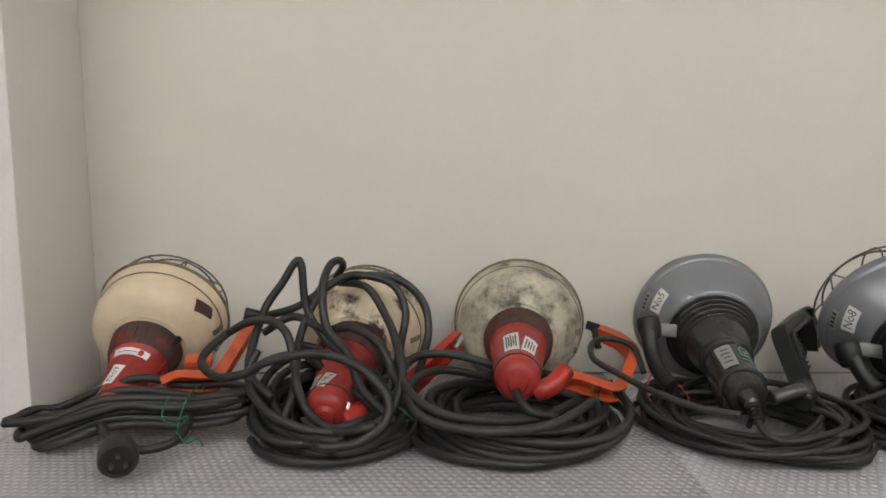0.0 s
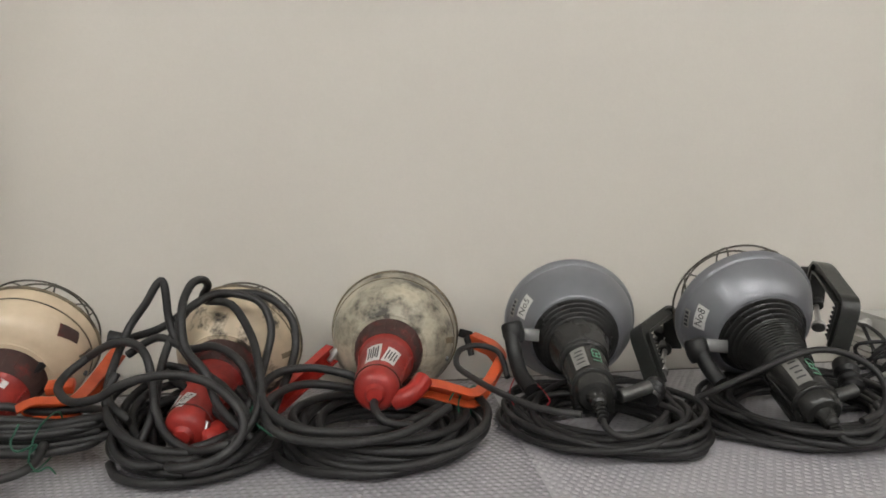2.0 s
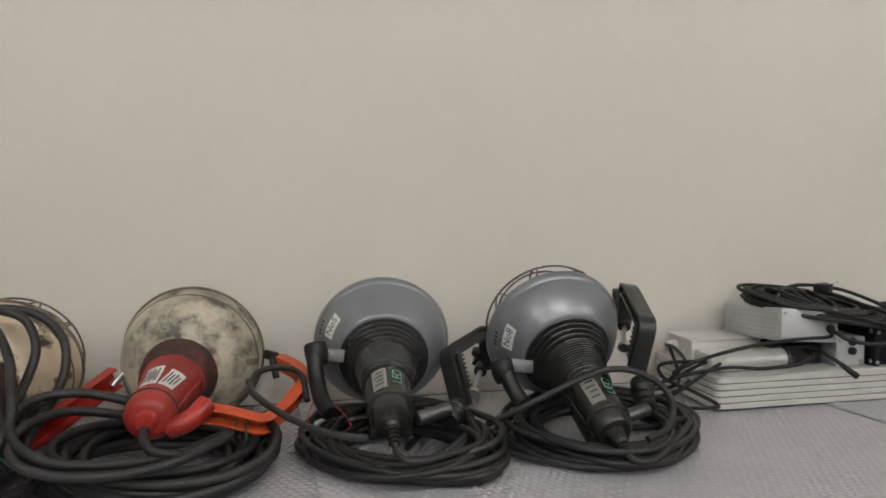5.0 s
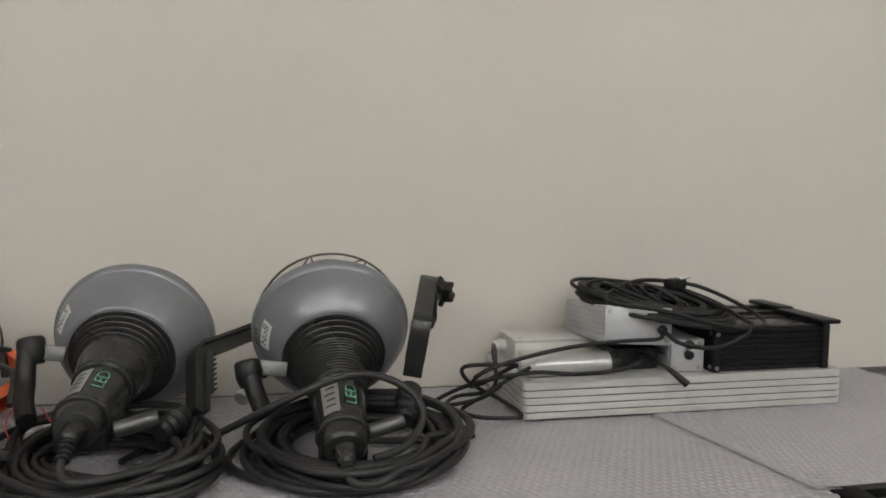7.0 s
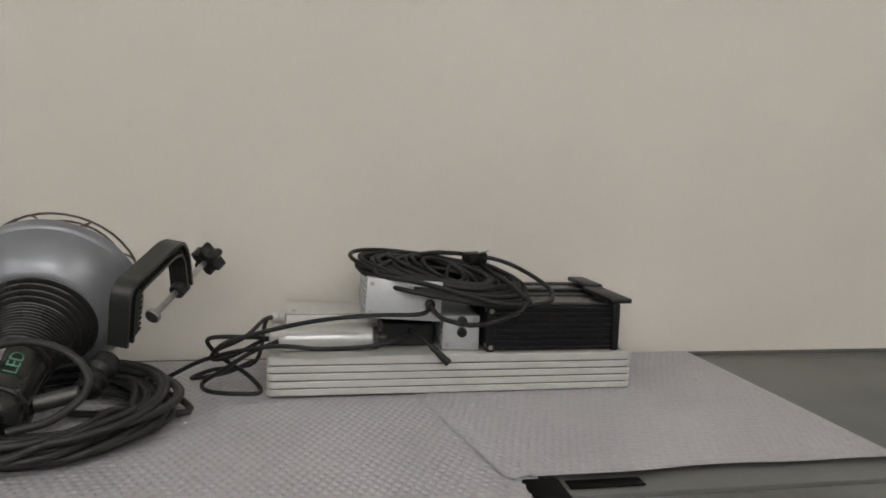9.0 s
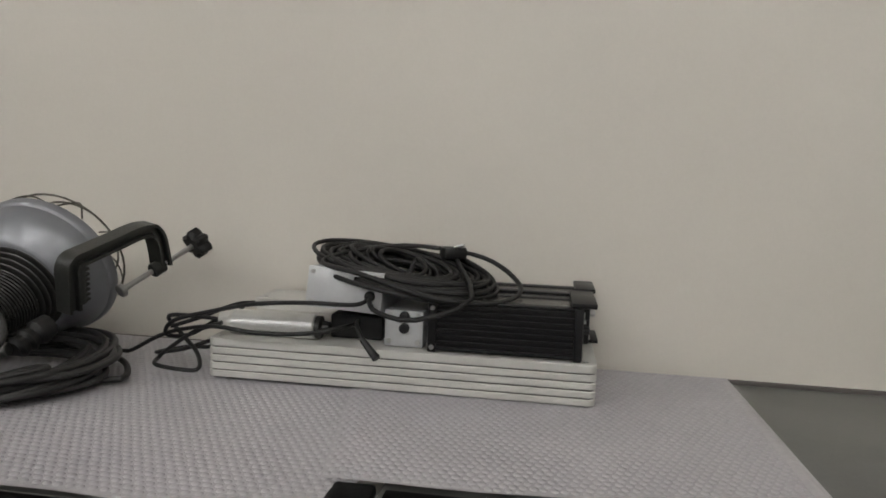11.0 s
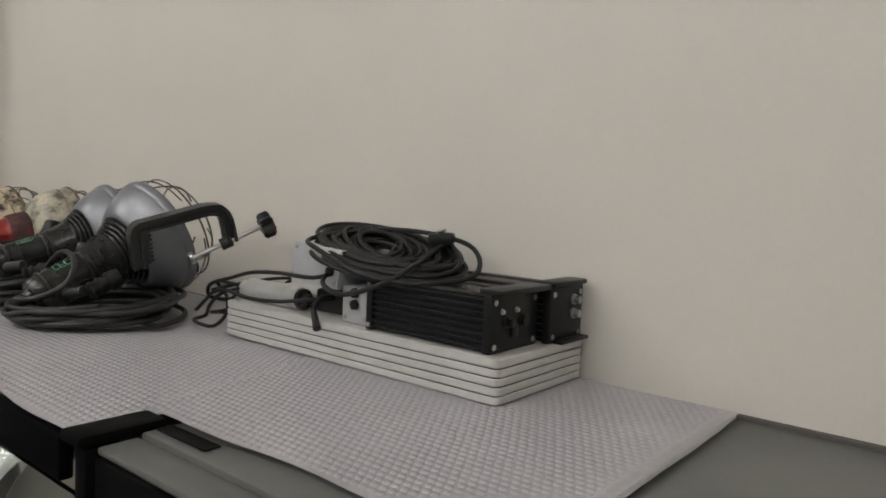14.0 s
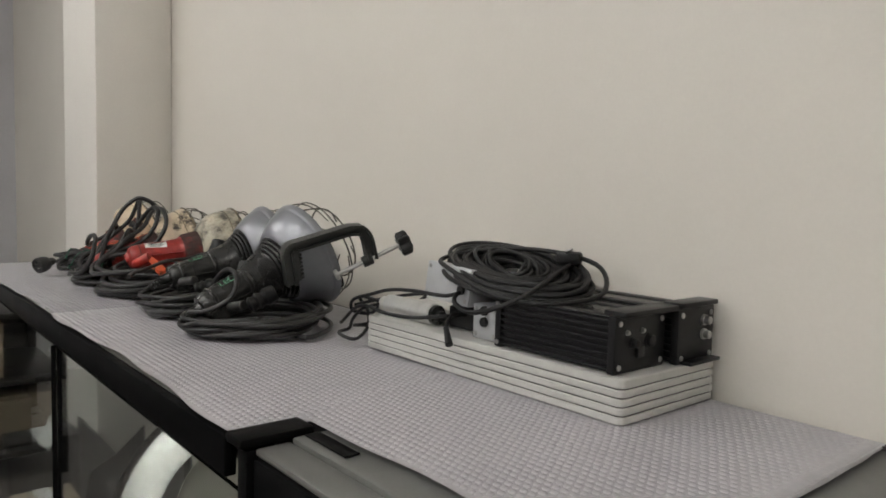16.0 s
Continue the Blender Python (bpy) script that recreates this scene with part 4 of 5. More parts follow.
def dome_lamp(end, rim, rr, number, label, ribbed, guard_r):
    """A grey-blue dome lamp with a ribbed dark body and printed labels. end: the foot of the body."""
    m = axis(end, rim)
    t = thing("led_work_lamp", (rim[0], rim[1], SHEET), label, "lamp", "work lamps")
    body = [(-0.012, 0.012), (-0.011, 0.0190), (-0.007, 0.0222), (0.006, 0.0232), (0.0062, 0.0252), (0.0072, 0.0264), (0.0088, 0.0268), (0.0104, 0.0264), (0.0114, 0.0252), (0.0118, 0.0240), (0.066, 0.0272), (0.0662, 0.0290), (0.0674, 0.0304), (0.0692, 0.0309), (0.0710, 0.0304), (0.0722, 0.0290), (0.0726, 0.0284), (0.076, 0.0290)]
    part("body", lathe(body, m, 44), M_DARKPL, t, "dark grey moulded lamp body")
    shoe = box(-0.0235, -0.006, -0.027, 0.0235, 0.060, -0.006, 0.003, m)
    part("body_shoe", shoe, M_DARKPL, t, "square-edged underside of the body")
    for a in (-100, 100):
        part("mould_line", tube([wrap(body, m, 0.013 + 0.0088 * j, a, 0.0002) for j in range(7)], 0.0012, 6), M_DARKPL, t)
    if ribbed:
        ribs = [(0.074, 0.027)]
        for j in range(11):
            s, r = 0.076 + 0.0034 * j, 0.0300 + 0.00115 * j
            ribs += [(s, r - 0.0004), (s + 0.0005, r), (s + 0.0014, r), (s + 0.0019, r - 0.0004), (s + 0.0020, r - 0.0026), (s + 0.0033, r - 0.0024)]
        part("fine_ribs", lathe(ribs, m, 48), M_DARKPL, t, "finely ribbed cooling section")
    else:
        part("smooth_neck", lathe([(0.074, 0.0285), (0.076, 0.0312), (0.080, 0.0322), (0.110, 0.0385), (0.114, 0.0400)], m, 48), M_DARKPL, t, "smooth tapered neck")
    for j in range(5):
        s, r = 0.1125 + 0.0060 * j, 0.0430 + 0.0037 * j
        part("cooling_ring", lathe([(s, r - 0.010), (s + 0.0002, r - 0.0014), (s + 0.0008, r - 0.0004), (s + 0.0016, r), (s + 0.0024, r - 0.0004), (s + 0.0030, r - 0.0014), (s + 0.0032, r - 0.010)], m, 56), M_DARKPL, t, "dark cooling ring")
    part("ring_core", lathe([(0.110, 0.033), (0.139, 0.050)], m, 48), M_DARKPL, t)
    q = rr / 0.0925
    dome = [(0.1375, 0.0585), (0.1385, 0.0610), (0.1410, 0.0634 * q), (0.1480, 0.0690 * q), (0.1570, 0.0752 * q), (0.1670, 0.0810 * q), (0.1760, 0.0850 * q), (0.1830, 0.0874 * q), (0.1840, 0.0876 * q), (0.1855, 0.0897 * q), (0.1880, 0.0910 * q), (0.1950, 0.0922 * q), (0.1975, 0.0916 * q)]
    part("reflector", lathe(dome + [(0.1965, 0.0885 * q), (0.180, 0.083 * q), (0.160, 0.072 * q)], m, 72), M_GREYBLUE, t, "satin grey-blue domed reflector")
    part("front_lens", lathe([(0.170, 0.01), (0.182, 0.082 * q)], m, 48, True, False), M_LAMPFACE, t, "pale lamp front")
    wire_guard(m, 0.198, rr * guard_r, 0.066, 8, t, "thin steel guard wire")
    # vent marks low on the largest ring
    for a in (-128, -120, -112, 112, 120, 128):
        part("vent_mark", box(-0.0016, -0.0008, 0, 0.0016, 0.0008, 0.0006, 0, Matrix.Translation(m @ Vector((0.0592 * math.sin(radians(a)), 0.1380, 0.0592 * math.cos(radians(a))))) @ m.to_3x3().to_4x4() @ pose(0, 0, 0, 0, a, 0)), M_ZINC, t)
    for ls, la, w, h, mt, nm, lb in ((0.1595, LABEL_AT[number], 0.031, 0.0145, M_LABEL, "label", "white paper number label"), (0.1760, LABEL_AT[number] - 9, 0.026, 0.0085, M_GREYLAB, "caution_label", "small silver caution label")):
        lab = part(nm, tilted_label(dome, m, ls, la, w, h, 8), mt, t, lb)
        if nm == "label":
            part("writing", print_on(dome, m, number, 0.0135, ls, la, 8), M_INK, lab, "printed number", 0)
        else:
            for b in range(4):
                part("printed_bar", tilted_label(dome, m, ls + 0.0055 * (b - 1.5) * math.sin(radians(8)), la + math.degrees(0.0055 * (b - 1.5) * math.cos(radians(8)) / 0.085), 0.0036, 0.0055, 8, 0.0012, 2), M_INK, lab)
    pl = part("rating_plate", patch(body, m, 0.018, 0.060, -46, -6), M_GREYLAB, t, "worn silver rating plate")
    for b in range(4):
        part("printed_bar", patch(body, m, 0.026 + 0.008 * b, 0.0285 + 0.008 * b, -38 + 4 * (b % 2), -14, 0.0012, n=3), M_INK, pl)
    part("writing", print_on(body, m, "LED", 0.0165, 0.042, 22, 90), M_GREEN, t, "green printed letters", 0)
    # strain relief at the cable entry
    part("strain_relief", lathe([(-0.0298, 0.0060), (-0.027, 0.0086), (-0.022, 0.0090), (-0.016, 0.0100), (-0.010, 0.0125)], m, 24), M_DARKPL, t, "tapered cable sleeve")
    return t, m, body, dome


LABEL_AT = {"No5": -60, "No8": -77}
R4 = (0.3179, 0.9633, 1.0273)
t, m, body, dome = dome_lamp((0.3052, 0.7739, 0.9824), R4, 0.0916, "No5", "grey-blue LED work lamp with a black C-clamp on its coiled cable", False, 0.90)
part("bracket", join(box(-0.018, -0.0012, -0.008, 0.014, 0.0012, 0.008, 0.001, pose(0.248, 0.885, 1.027, -18, 8, 0)), box(-0.018, -0.0012, 0.0065, 0.014, 0.010, 0.0085, 0.001, pose(0.248, 0.885, 1.027, -18, 8, 0))), M_ZINC, t, "bent zinc bracket")
part("bracket_knob", lathe([(0, 0.006), (0.001, 0.0115), (0.004, 0.0140), (0.018, 0.0145), (0.026, 0.0125), (0.030, 0.0105)], axis((0.226, 0.892, 1.044), (0.23, 0.886, 1.022)), 24), M_BLACKPL, t, "black rubber-capped knob")
part("handle_stem", tube(spline([(0.226, 0.888, 1.038), (0.226, 0.878, 1.019), (0.228, 0.868, 1.000), (0.232, 0.850, 0.984), (0.241, 0.830, 0.971)], 6), 0.0098, 16), M_BLACKPL, t, "black rubber elbow")
part("stub", rod((0.335, 0.775, 0.975), (0.374, 0.785, 0.982), 0.0080), M_ZINC, t, "bright metal stub")
part("swivel", lathe([(0, 0.009), (0.004, 0.012), (0.010, 0.010), (0.014, 0.013), (0.020, 0.010), (0.024, 0.014), (0.036, 0.012)], axis((0.374, 0.785, 0.966), (0.394, 0.822, 0.975)), 24), M_BLACKPL, t, "black swivel joint")
c_clamp(t, (0.402, 0.845, 0.966), (0.396, 0.895, 1.020), (0.462, 0.975, 1.030), (0.476, 0.985, 0.975), (0.440, 0.935, 0.955), (0.478, 1.02, 0.985))
path = coil((0.322, 0.808), 0.140, 0.096, -42, 20, SHEET + 0.005, SHEET + 0.030, 41, 0.013, 100, 0.004, fill=0.55)
tail = [(0.40, 0.745, 0.956), (0.350, 0.712, 0.954), (0.318, 0.706, 0.953), (0.305, 0.718, 0.958), (0.3030, 0.733, 0.967), (0.3035, 0.748, 0.975)]
part("cable", tube(spline([(0.33, 0.82, SHEET + 0.005)] + path + tail, 4), 0.0038, 10), M_CABLE, t, "coiled black rubber cable")
part("cord_loop", tube(spline([(0.273, 0.700, 0.982), (0.234, 0.720, 0.984), (0.198, 0.760, 0.989), (0.169, 0.800, 0.997), (0.152, 0.850, 1.000), (0.158, 0.890, 1.009), (0.183, 0.905, 1.011), (0.209, 0.890, 1.004), (0.216, 0.860, 0.979)], 6), 0.0038, 10), M_CABLE, t)
for j in range(4):
    f = Vector((0.3036, 0.746, 0.9745)).lerp(Vector((0.3032, 0.731, 0.966)), j / 3)
    part("boot_ring", lathe([(0, 0.0050), (0.0006, 0.0066), (0.0022, 0.0066), (0.0028, 0.0050)], axis(f, f + Vector((0.0, -0.030, -0.016))), 16), M_DARKPL, t)
part("red_string", tube(spline([(0.232, 0.868, 0.985), (0.222, 0.85, 0.978), (0.216, 0.845, 0.962), (0.222, 0.842, 0.945)], 5), 0.0008, 5), M_REDWIRE, t, "thin red string")
part("red_string", tube(spline([(0.246, 0.86, 0.975), (0.258, 0.845, 0.965), (0.266, 0.842, 0.952), (0.262, 0.842, 0.946)], 5), 0.0008, 5), M_REDWIRE, t, "thin red string")

R5 = (0.5455, 0.9188, 1.0394)
t, m, body, dome = dome_lamp((0.5491, 0.7381, 0.9629), R5, 0.0932, "No8", "grey-blue LED work lamp with a raised C-clamp on coiled cable", True, 0.96)
part("bracket", join(box(-0.018, -0.0012, -0.008, 0.014, 0.0012, 0.008, 0.001, pose(0.481, 0.848, 1.010, -18, 8, 0)), box(-0.018, -0.0012, 0.0065, 0.014, 0.010, 0.0085, 0.001, pose(0.481, 0.848, 1.010, -18, 8, 0))), M_ZINC, t, "bent zinc bracket")
part("bracket_knob", lathe([(0, 0.006), (0.001, 0.0115), (0.004, 0.0140), (0.018, 0.0145), (0.026, 0.0125), (0.030, 0.0105)], axis((0.452, 0.85, 1.021), (0.456, 0.844, 0.999)), 24), M_BLACKPL, t, "black rubber-capped knob")
part("handle_stem", tube(spline([(0.453, 0.848, 1.017), (0.458, 0.838, 1.000), (0.464, 0.828, 0.985), (0.471, 0.815, 0.973)], 6), 0.0098, 16), M_BLACKPL, t, "black rubber elbow")
part("stub", rod((0.574, 0.766, 0.962), (0.612, 0.772, 0.970), 0.0080), M_ZINC, t, "bright metal stub")
part("swivel", lathe([(0, 0.009), (0.004, 0.013), (0.012, 0.011), (0.016, 0.014), (0.024, 0.011), (0.030, 0.015), (0.046, 0.013)], axis((0.614, 0.778, 0.968), (0.632, 0.842, 1.002)), 24), M_BLACKPL, t, "black swivel joint")
c_clamp(t, (0.632, 0.842, 1.000), (0.639, 0.829, 1.058), (0.667, 0.940, 1.092), (0.6715, 0.9600, 1.0370), (0.650, 0.915, 1.014), (0.698, 1.014, 1.067))
path = coil((0.568, 0.812), 0.134, 0.120, 0, 19, SHEET + 0.005, SHEET + 0.030, 51, 0.012, 10, 0.004, fill=0.42)
part("cable", tube(spline([(0.58, 0.84, SHEET + 0.005), (0.64, 0.83, SHEET + 0.005)] + path + [(0.66, 0.76, 0.955), (0.60, 0.705, 0.946), (0.575, 0.690, 0.940), (0.557, 0.692, 0.941), (0.5500, 0.702, 0.946), (0.5495, 0.713, 0.952)], 4), 0.0038, 10), M_CABLE, t, "coiled black rubber cable")
part("cord_loop", tube(spline([(0.422, 0.800, 0.955), (0.457, 0.785, 0.976), (0.492, 0.775, 0.995), (0.534, 0.770, 1.014), (0.565, 0.768, 1.021), (0.595, 0.765, 1.016), (0.620, 0.755, 1.001), (0.626, 0.740, 0.982), (0.606, 0.715, 0.965), (0.574, 0.700, 0.960)], 6), 0.0038, 10), M_CABLE, t)
for j in range(4):
    f = Vector((0.5496, 0.713, 0.952)).lerp(Vector((0.5505, 0.701, 0.9455)), j / 3)
    part("boot_ring", lathe([(0, 0.0050), (0.0006, 0.0066), (0.0022, 0.0066), (0.0028, 0.0050)], axis(f, f + Vector((0.001, -0.022, -0.012))), 16), M_DARKPL, t)


# ---- the ribbed panel and what lies on it ----
PX0, PX1, PY0, PY1 = 0.777, 1.231, 0.888, 1.066
PZ = SHEET + 0.0008
t = thing("ribbed_panel", ((PX0 + PX1) / 2, (PY0 + PY1) / 2, PZ), "flat off-white aluminium light panel with grooved sides on the bubble wrap", "light panel")


def rounded_slab(x0, y0, z0, x1, y1, z1, r, lip):
    """A flat slab with round corners and softened upper and lower edges."""
    bm = bmesh.new()
    rings = []
    for z, q in ((z0, lip), (z0 + lip, 0), (z1 - lip, 0), (z1, lip)):
        ring = []
        for cx, cy, a0 in ((x1 - r, y1 - r, 0), (x0 + r, y1 - r, 90), (x0 + r, y0 + r, 180), (x1 - r, y0 + r, 270)):
            for k in range(7):
                a = radians(a0 + 15 * k)
                ring.append(bm.verts.new((cx + (r - q) * math.cos(a), cy + (r - q) * math.sin(a), z)))
        rings.append(ring)
    n = len(rings[0])
    for a, b in zip(rings, rings[1:]):
        for i in range(n):
            bm.faces.new((a[i], a[(i + 1) % n], b[(i + 1) % n], b[i]))
    bm.faces.new(list(reversed(rings[0]))), bm.faces.new(rings[-1])
    return bm


step = 0.0096
LEVELS = (0.0, 0.0092, 0.0184, 0.0276, 0.0368, 0.0480)
for a, b in zip(LEVELS, LEVELS[1:]):
    part("ribbed_band", rounded_slab(PX0, PY0, PZ + a, PX1, PY1, PZ + b - 0.0014, 0.009, 0.0011), M_PANEL, t, "", 30)
# recessed core coloured dark, so the gaps between bands look shaded
part("groove_shade_core", rounded_slab(PX0 + 0.0022, PY0 + 0.0022, PZ + 0.001, PX1 - 0.0022, PY1 - 0.0022, PZ + 5 * step - 0.002, 0.008, 0.0005), M_GROOVE_SHADE, t)
PT = PZ + 5 * step - 0.0012
for sx, sy in ((PX0 + 0.012, PY0 + 0.012), (PX1 - 0.012, PY0 + 0.012), (PX1 - 0.012, PY1 - 0.012), (PX0 + 0.012, PY1 - 0.012)):
    part("screw", rod((sx, sy, PT - 0.001), (sx, sy, PT + 0.0012), 0.0032, n=14), M_STEEL, t, "small bright screw")


def light_tube(y, x0, x1, r, mat, label):
    z = PT + r
    q = thing("metal_tube", ((x0 + x1) / 2, y, PT), label, "tube", "tubes on the panel")
    part("tube_body", rod((x0, y, z), (x1, y, z), r, n=36, edge=0.002), mat, q)
    part("end_cap", lathe([(0, 0.006), (0.002, 0.0105), (0.012, 0.0115), (0.016, r * 0.97), (0.020, r * 0.97)], axis((x0 - 0.018, y, z), (x0, y, z)), 28), M_WHITEPL, q, "white plastic end cap")
    part("end_cap", lathe([(0, r * 0.9), (0.006, r * 0.9), (0.008, 0.008), (0.016, 0.007)], axis((x1, y, z), (x1 + 0.02, y, z)), 28), M_DARKPL, q)


light_tube(0.917, 0.797, 0.902, 0.0150, M_ALU, "short brushed aluminium tube lying on the panel")
q = thing("flat_metal_box", (0.868, 1.0, PT), "flat pale aluminium box with a white cable gland on the panel", "metal box", "aluminium boxes")
part("box_body", box(0.796, 0.985, PT, 0.940, 1.056, PT + 0.030, 0.003), M_PANEL, q)
part("lid", box(0.795, 0.984, PT + 0.0303, 0.941, 1.057, PT + 0.0335, 0.001), M_PANEL, q)
part("low_tray", box(0.800, 0.938, PT, 0.940, 0.983, PT + 0.020, 0.003), M_PANEL, q)
part("cable_gland", lathe([(0, 0.005), (0.001, 0.0068), (0.010, 0.0074), (0.011, 0.0090), (0.018, 0.0090), (0.019, 0.0066), (0.022, 0.0066)], axis((0.776, 1.028, PT + 0.017), (0.798, 1.028, PT + 0.017)), 20), M_WHITEPL, q, "white plastic cable gland")
for sx in (0.806, 0.934):
    part("screw", rod((sx, 0.992, PT + 0.033), (sx, 0.992, PT + 0.035), 0.003, n=12), M_STEEL, q)


def alu_box(x0, y0, z0, x1, y1, z1, m, label, hole):
    q = thing("aluminium_box", m @ Vector(((x0 + x1) / 2, (y0 + y1) / 2, z0)), label, "metal box", "aluminium boxes")
    part("box_body", box(x0, y0 + 0.003, z0, x1, y1, z1, 0.002, m), M_ALUBOX, q)
    part("front_plate", box(x0, y0, z0, x1, y0 + 0.0028, z1, 0.001, m), M_ALUBOX, q, "plain front plate")
    for sx in (x0 + 0.006, x1 - 0.006):
        for sz in (z0 + 0.006, z1 - 0.006):
            part("screw", rod(m @ Vector((sx, y0 + 0.001, sz)), m @ Vector((sx, y0 - 0.0012, sz)), 0.003, n=12), M_STEEL, q)
    for j in range(6):
        z = z0 + (z1 - z0) * (0.15 + 0.14 * j)
        part("side_rib", box(x0 - 0.0016, y0 + 0.006, z - 0.0012, x0 + 0.0004, y1 - 0.004, z + 0.0012, 0, m), M_ALUBOX, q)
    for hx, hz in hole:
        part("grommet", lathe([(0, 0.0042), (0.001, 0.0062), (0.005, 0.0058), (0.006, 0.004)], axis(m @ Vector((hx, y0, hz)), m @ Vector((hx, y0 - 0.006, hz))), 18), M_BLACKPL, q, "black cable grommet")


alu_box(-0.044, -0.074, -0.024, 0.048, 0.074, 0.024, pose(0.938, 0.980, 1.027, -5, 3, -2), "small anodised aluminium box resting on a driver", ((0.034, -0.004),))
alu_box(-0.020, -0.060, -0.0185, 0.026, 0.050, 0.0245, pose(1.010, 0.968, PT + 0.019, 0, 0, -3), "small anodised aluminium box beside the black drivers", ((0.004, 0.004), (0.004, 0.018)))
q = thing("power_adapter", (0.945, 0.955, PT), "flat black power adapter on the panel", "adapter")
part("case", box(0.914, 0.930, PT, 0.980, 1.02, PT + 0.030, 0.004), M_BLACKPL, q)


def driver(x0, y0, x1, y1, z1, label, front, knobs):
    """A black finned housing with end plates, screws and sockets."""
    q = thing("finned_driver", ((x0 + x1) / 2, (y0 + y1) / 2, PT), label, "driver box", "black driver boxes")
    z0 = PT
    part("core", box(x0 + 0.004, y0 + 0.004, z0 + 0.002, x1 - 0.006, y1 - 0.004, z1 - 0.003), M_FIN, q)
    for j in range(8):
        z = z0 + 0.004 + (z1 - z0 - 0.010) * j / 7
        part("fin", box(x0 + 0.008, y0, z, x1 - 0.010, y0 + 0.005, z + 0.0024, 0.0004), M_FIN, q)
        part("fin", box(x0 + 0.008, y1 - 0.005, z, x1 - 0.010, y1, z + 0.0024, 0.0004), M_FIN, q)
    for j in range(2):
        y = y0 + 0.012 + (y1 - y0 - 0.024) * j
        part("top_rail", box(x0 + 0.008, y - 0.008, z1 - 0.003, x1 - 0.010, y + 0.008, z1, 0.001), M_FIN, q)
    part("top_plate", box(x0 + 0.008, y0 + 0.022, z1 - 0.003, x1 - 0.010, y1 - 0.022, z1 - 0.0015), M_DARKPL, q, "dull grey top plate")
    for e in (x0, x1 - 0.010):
        p = part("end_plate", box(e, y0 - 0.001, z0, e + 0.010, y1 + 0.001, z1 + 0.001, 0.002), M_FIN, q, "black end plate")
        o = e + 0.010 if e > x0 else e
        d = 0.0014 if e > x0 else -0.0014
        for sy in (y0 + 0.007, y1 - 0.007):
            for sz in (z0 + 0.007, z1 - 0.007):
                part("screw", rod((o - d, sy, sz), (o + d, sy, sz), 0.0032, n=12), M_STEEL, p, "bright screw")
    ex = x1
    for ky, kz, kr, kl, km in knobs:
        part("socket", lathe([(0, kr), (kl * 0.3, kr), (kl * 0.32, kr * 0.75), (kl * 0.9, kr * 0.75), (kl, kr * 0.55)], axis((ex - 0.0005, ky, kz), (ex + kl, ky, kz)), 18), km, q, "round socket")
    if front:
        for sz in (z0 + 0.006, z1 - 0.008):
            part("screw", rod((x0 + 0.005, y0, sz), (x0 + 0.005, y0 - 0.0024, sz), 0.003, n=12), M_STEEL, q)
    return q


q = driver(1.040, 0.896, 1.214, 0.984, 1.029, "black finned power driver on the ribbed panel", True, ((0.925, 1.000, 0.006, 0.009, M_BLACKPL), (0.955, 1.000, 0.0085, 0.006, M_BLACKPL), (0.915, 1.012, 0.003, 0.004, M_STEEL), (0.942, 1.012, 0.003, 0.004, M_STEEL)))
part("end_bar", box(1.200, 0.893, 1.0305, 1.228, 0.989, 1.0365, 0.0015), M_FIN, q, "black bar along the top edge")
part("rocker_switch", box(1.2135, 0.932, 0.984, 1.217, 0.944, 0.997, 0.001), M_BLACKPL, q)
q = driver(1.046, 0.992, 1.226, 1.064, 1.031, "second black finned driver against the wall", False, ((1.042, 1.016, 0.0062, 0.010, M_STEEL), (1.042, 1.000, 0.0062, 0.010, M_STEEL)))
part("end_bar", box(1.206, 0.991, 1.0328, 1.231, 1.064, 1.0385, 0.0015), M_FIN, q, "black bar along the top edge")
part("mounting_foot", box(1.224, 1.000, PT, 1.238, 1.062, PT + 0.004, 0.001), M_FIN, q)

# thin cable coiled on top
def sloped_coil(*args):
    """A coil that lies on the higher box at one side and on the drivers at the other."""
    return [p + Vector((0, 0, 0.001 - 0.15 * (p.x - 1.0))) for p in coil(*args)]


t = thing("thin_cable_coil", (1.01, 0.96, 1.03), "thick coil of thin black cable heaped on the boxes", "cable")
path = sloped_coil((0.990, 0.975), 0.108, 0.070, 0, 24, 1.040, 1.056, 61, 0.014, 30, 0.006, 12)
part("coil", tube(spline([(1.03, 0.975, 1.036)] + path + [(1.0, 0.98, 1.04)], 3), 0.0028, 10), M_THIN, t)
path = sloped_coil((1.008, 0.962), 0.118, 0.078, 4, 4, 1.036, 1.060, 62, 0.014, 90, 0.012, 12)
part("coil", tube(spline([(1.05, 0.975, 1.036)] + path + [(1.09, 0.89, 1.035), (1.03, 0.872, 1.010), (0.985, 0.880, 1.014), (0.972, 0.892, 1.023), (0.970, 0.904, 1.025)], 3), 0.0030, 10), M_THIN, t)
part("coil", tube(spline([(0.905, 0.925, 1.062), (0.93, 0.965, 1.073), (1.00, 1.01, 1.079), (1.09, 1.02, 1.067), (1.140, 0.97, 1.040), (1.12, 0.905, 1.030), (1.05, 0.880, 1.034), (0.96, 0.888, 1.056)], 6, True), 0.0030, 10, True), M_THIN, t)
path = sloped_coil((0.992, 0.968), 0.080, 0.052, -6, 12, 1.044, 1.060, 63, 0.012, 200, 0.006, 12)
part("coil", tube(spline([(1.0, 0.975, 1.036)] + path + [(1.0, 0.97, 1.04)], 3), 0.0028, 10), M_THIN, t)
path = sloped_coil((0.996, 0.970), 0.046, 0.026, 8, 10, 1.046, 1.060, 64, 0.012, 80, 0.005, 12)
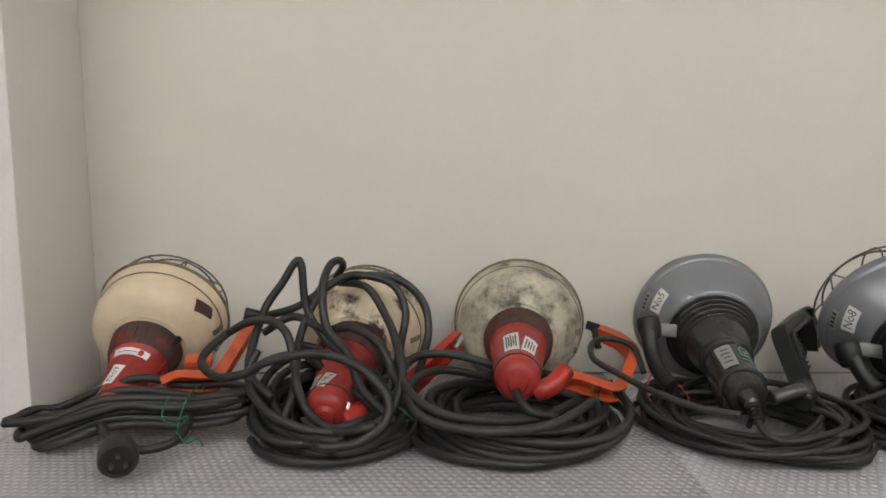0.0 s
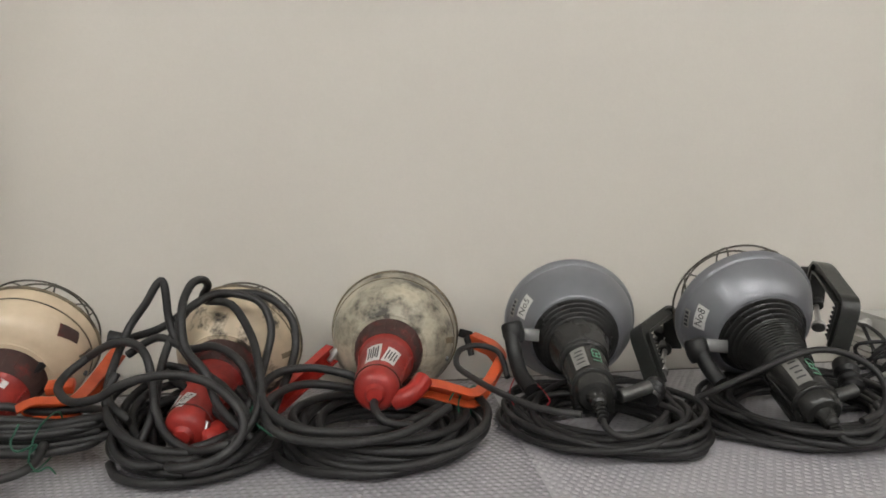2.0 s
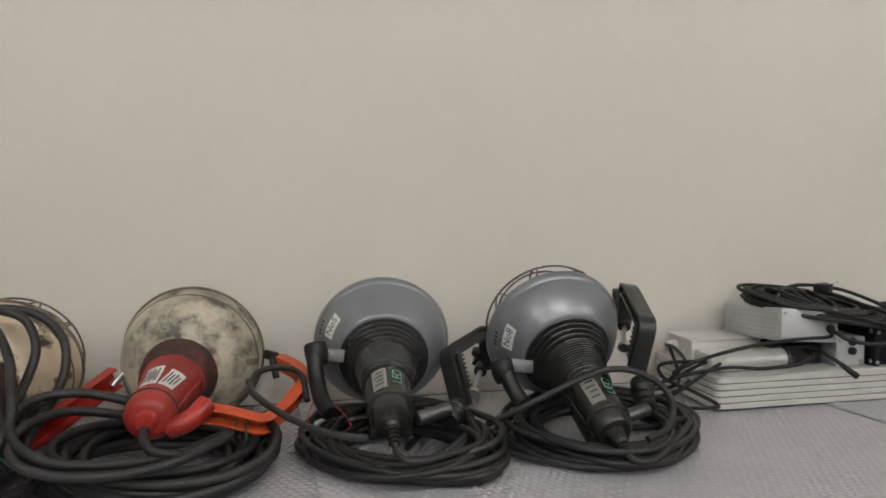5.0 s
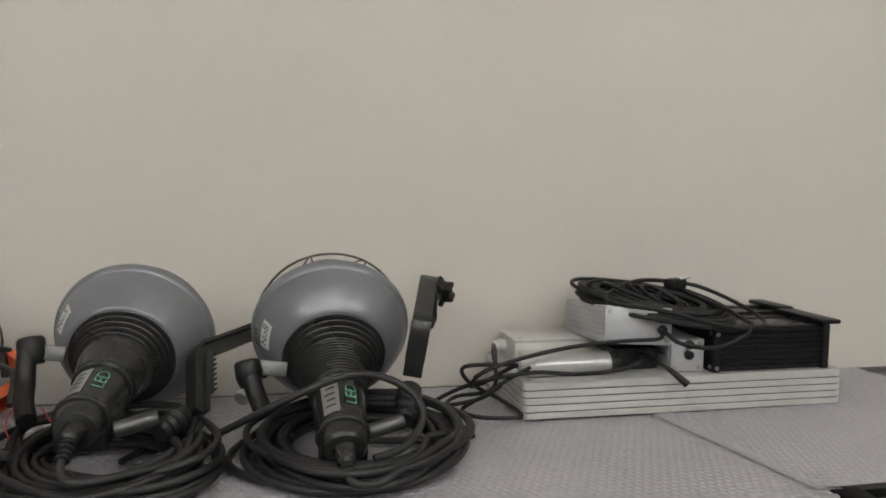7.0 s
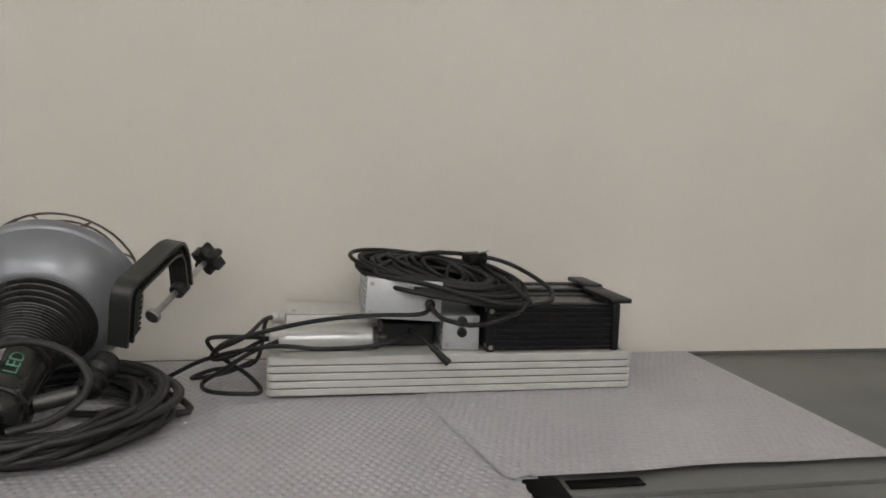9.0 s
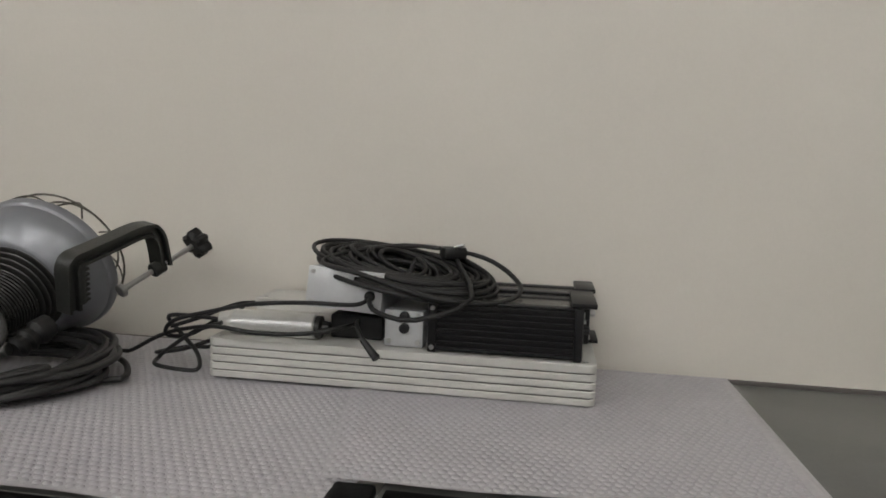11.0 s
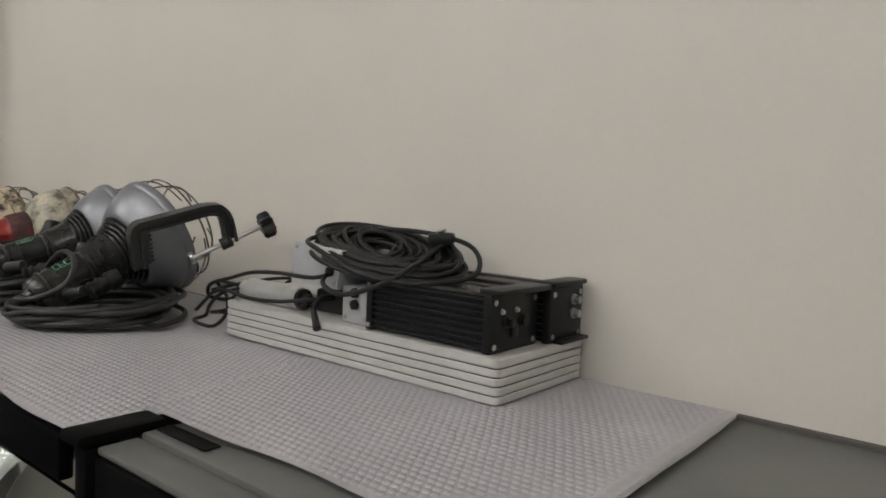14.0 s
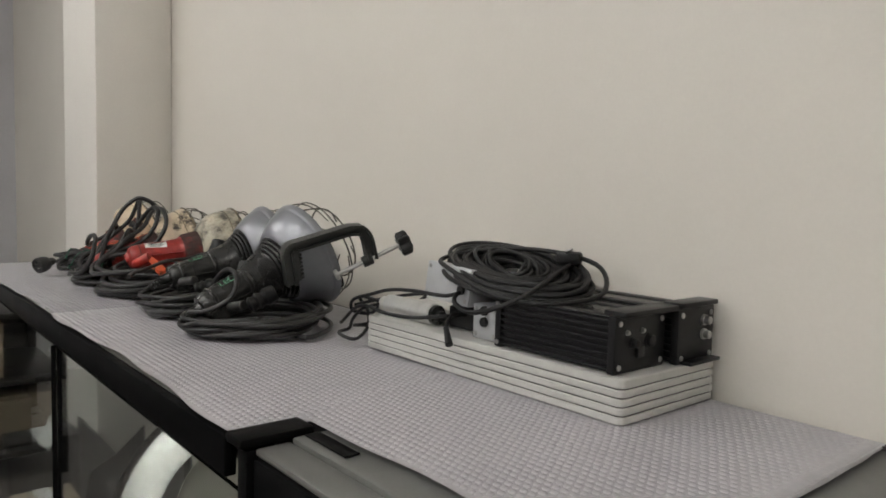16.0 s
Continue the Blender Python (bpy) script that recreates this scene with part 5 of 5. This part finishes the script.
part("coil", tube(spline([(1.0, 0.972, 1.040)] + path + [(1.0, 0.97, 1.042)], 3), 0.0028, 10), M_THIN, t)
part("inline_plug", box(-0.016, -0.011, -0.008, 0.016, 0.011, 0.008, 0.004, pose(1.05, 1.016, 1.072, 0, 0, 30)), M_BLACKPL, t, "moulded black plug")
part("plug_pin", rod((1.052, 1.006, 1.080), (1.066, 1.002, 1.084), 0.0018, n=8), M_STEEL, t)

t = thing("jack_lead", (0.985, 0.87, 0.985), "thin black lead with a barrel connector hanging over the panel edge", "cable")
part("lead", tube(spline([(0.948, 0.935, 0.992), (0.954, 0.905, 0.994), (0.962, 0.888, 0.988), (0.970, 0.879, 0.980)], 5), 0.0026, 10), M_THIN, t)
part("barrel", rod((0.968, 0.880, 0.982), (0.988, 0.869, 0.964), 0.0034, 0.0050), M_BLACKPL, t, "black barrel connector")

t = thing("loose_leads", (0.74, 0.92, SHEET), "loose thin black leads tangled beside the ribbed panel", "cable")
part("lead", tube(spline([(0.970, 0.904, 1.025), (0.955, 0.886, 1.020), (0.90, 0.880, 1.020), (0.84, 0.885, 1.014), (0.78, 0.895, 1.000), (0.73, 0.895, 0.985), (0.715, 0.905, 0.965), (0.735, 0.925, 0.962), (0.770, 0.918, 0.982), (0.781, 0.917, 0.984)], 6), 0.0026, 10), M_THIN, t)
part("lead", tube(spline([(0.95, 0.935, 0.990), (0.94, 0.900, 0.990), (0.90, 0.880, 0.984), (0.84, 0.876, 0.982), (0.79, 0.880, 0.985), (0.74, 0.895, 0.975), (0.70, 0.91, 0.960), (0.66, 0.92, 0.938), (0.64, 0.93, 0.933)], 6), 0.0026, 10), M_THIN, t)
part("lead", tube(spline([(0.79, 0.900, 0.986), (0.76, 0.892, 0.975), (0.73, 0.895, 0.955), (0.705, 0.905, 0.936), (0.715, 0.880, 0.934), (0.750, 0.868, 0.934), (0.772, 0.875, 0.934), (0.755, 0.905, 0.945), (0.72, 0.93, 0.962), (0.71, 0.92, 0.985), (0.76, 0.912, 0.988), (0.781, 0.917, 0.985)], 6), 0.0026, 10), M_THIN, t)
part("lead", tube(spline([(0.76, 0.93, 0.955), (0.73, 0.915, 0.945), (0.69, 0.925, 0.936), (0.71, 0.96, 0.936), (0.76, 0.96, 0.945), (0.770, 1.000, 0.985), (0.778, 1.026, 0.987)], 6), 0.0026, 10), M_THIN, t)
part("lead", tube(spline([(0.72, 0.905, 0.975), (0.75, 0.925, 0.985), (0.768, 0.985, 0.992), (0.778, 1.028, 0.988)], 6), 0.0026, 10), M_THIN, t)
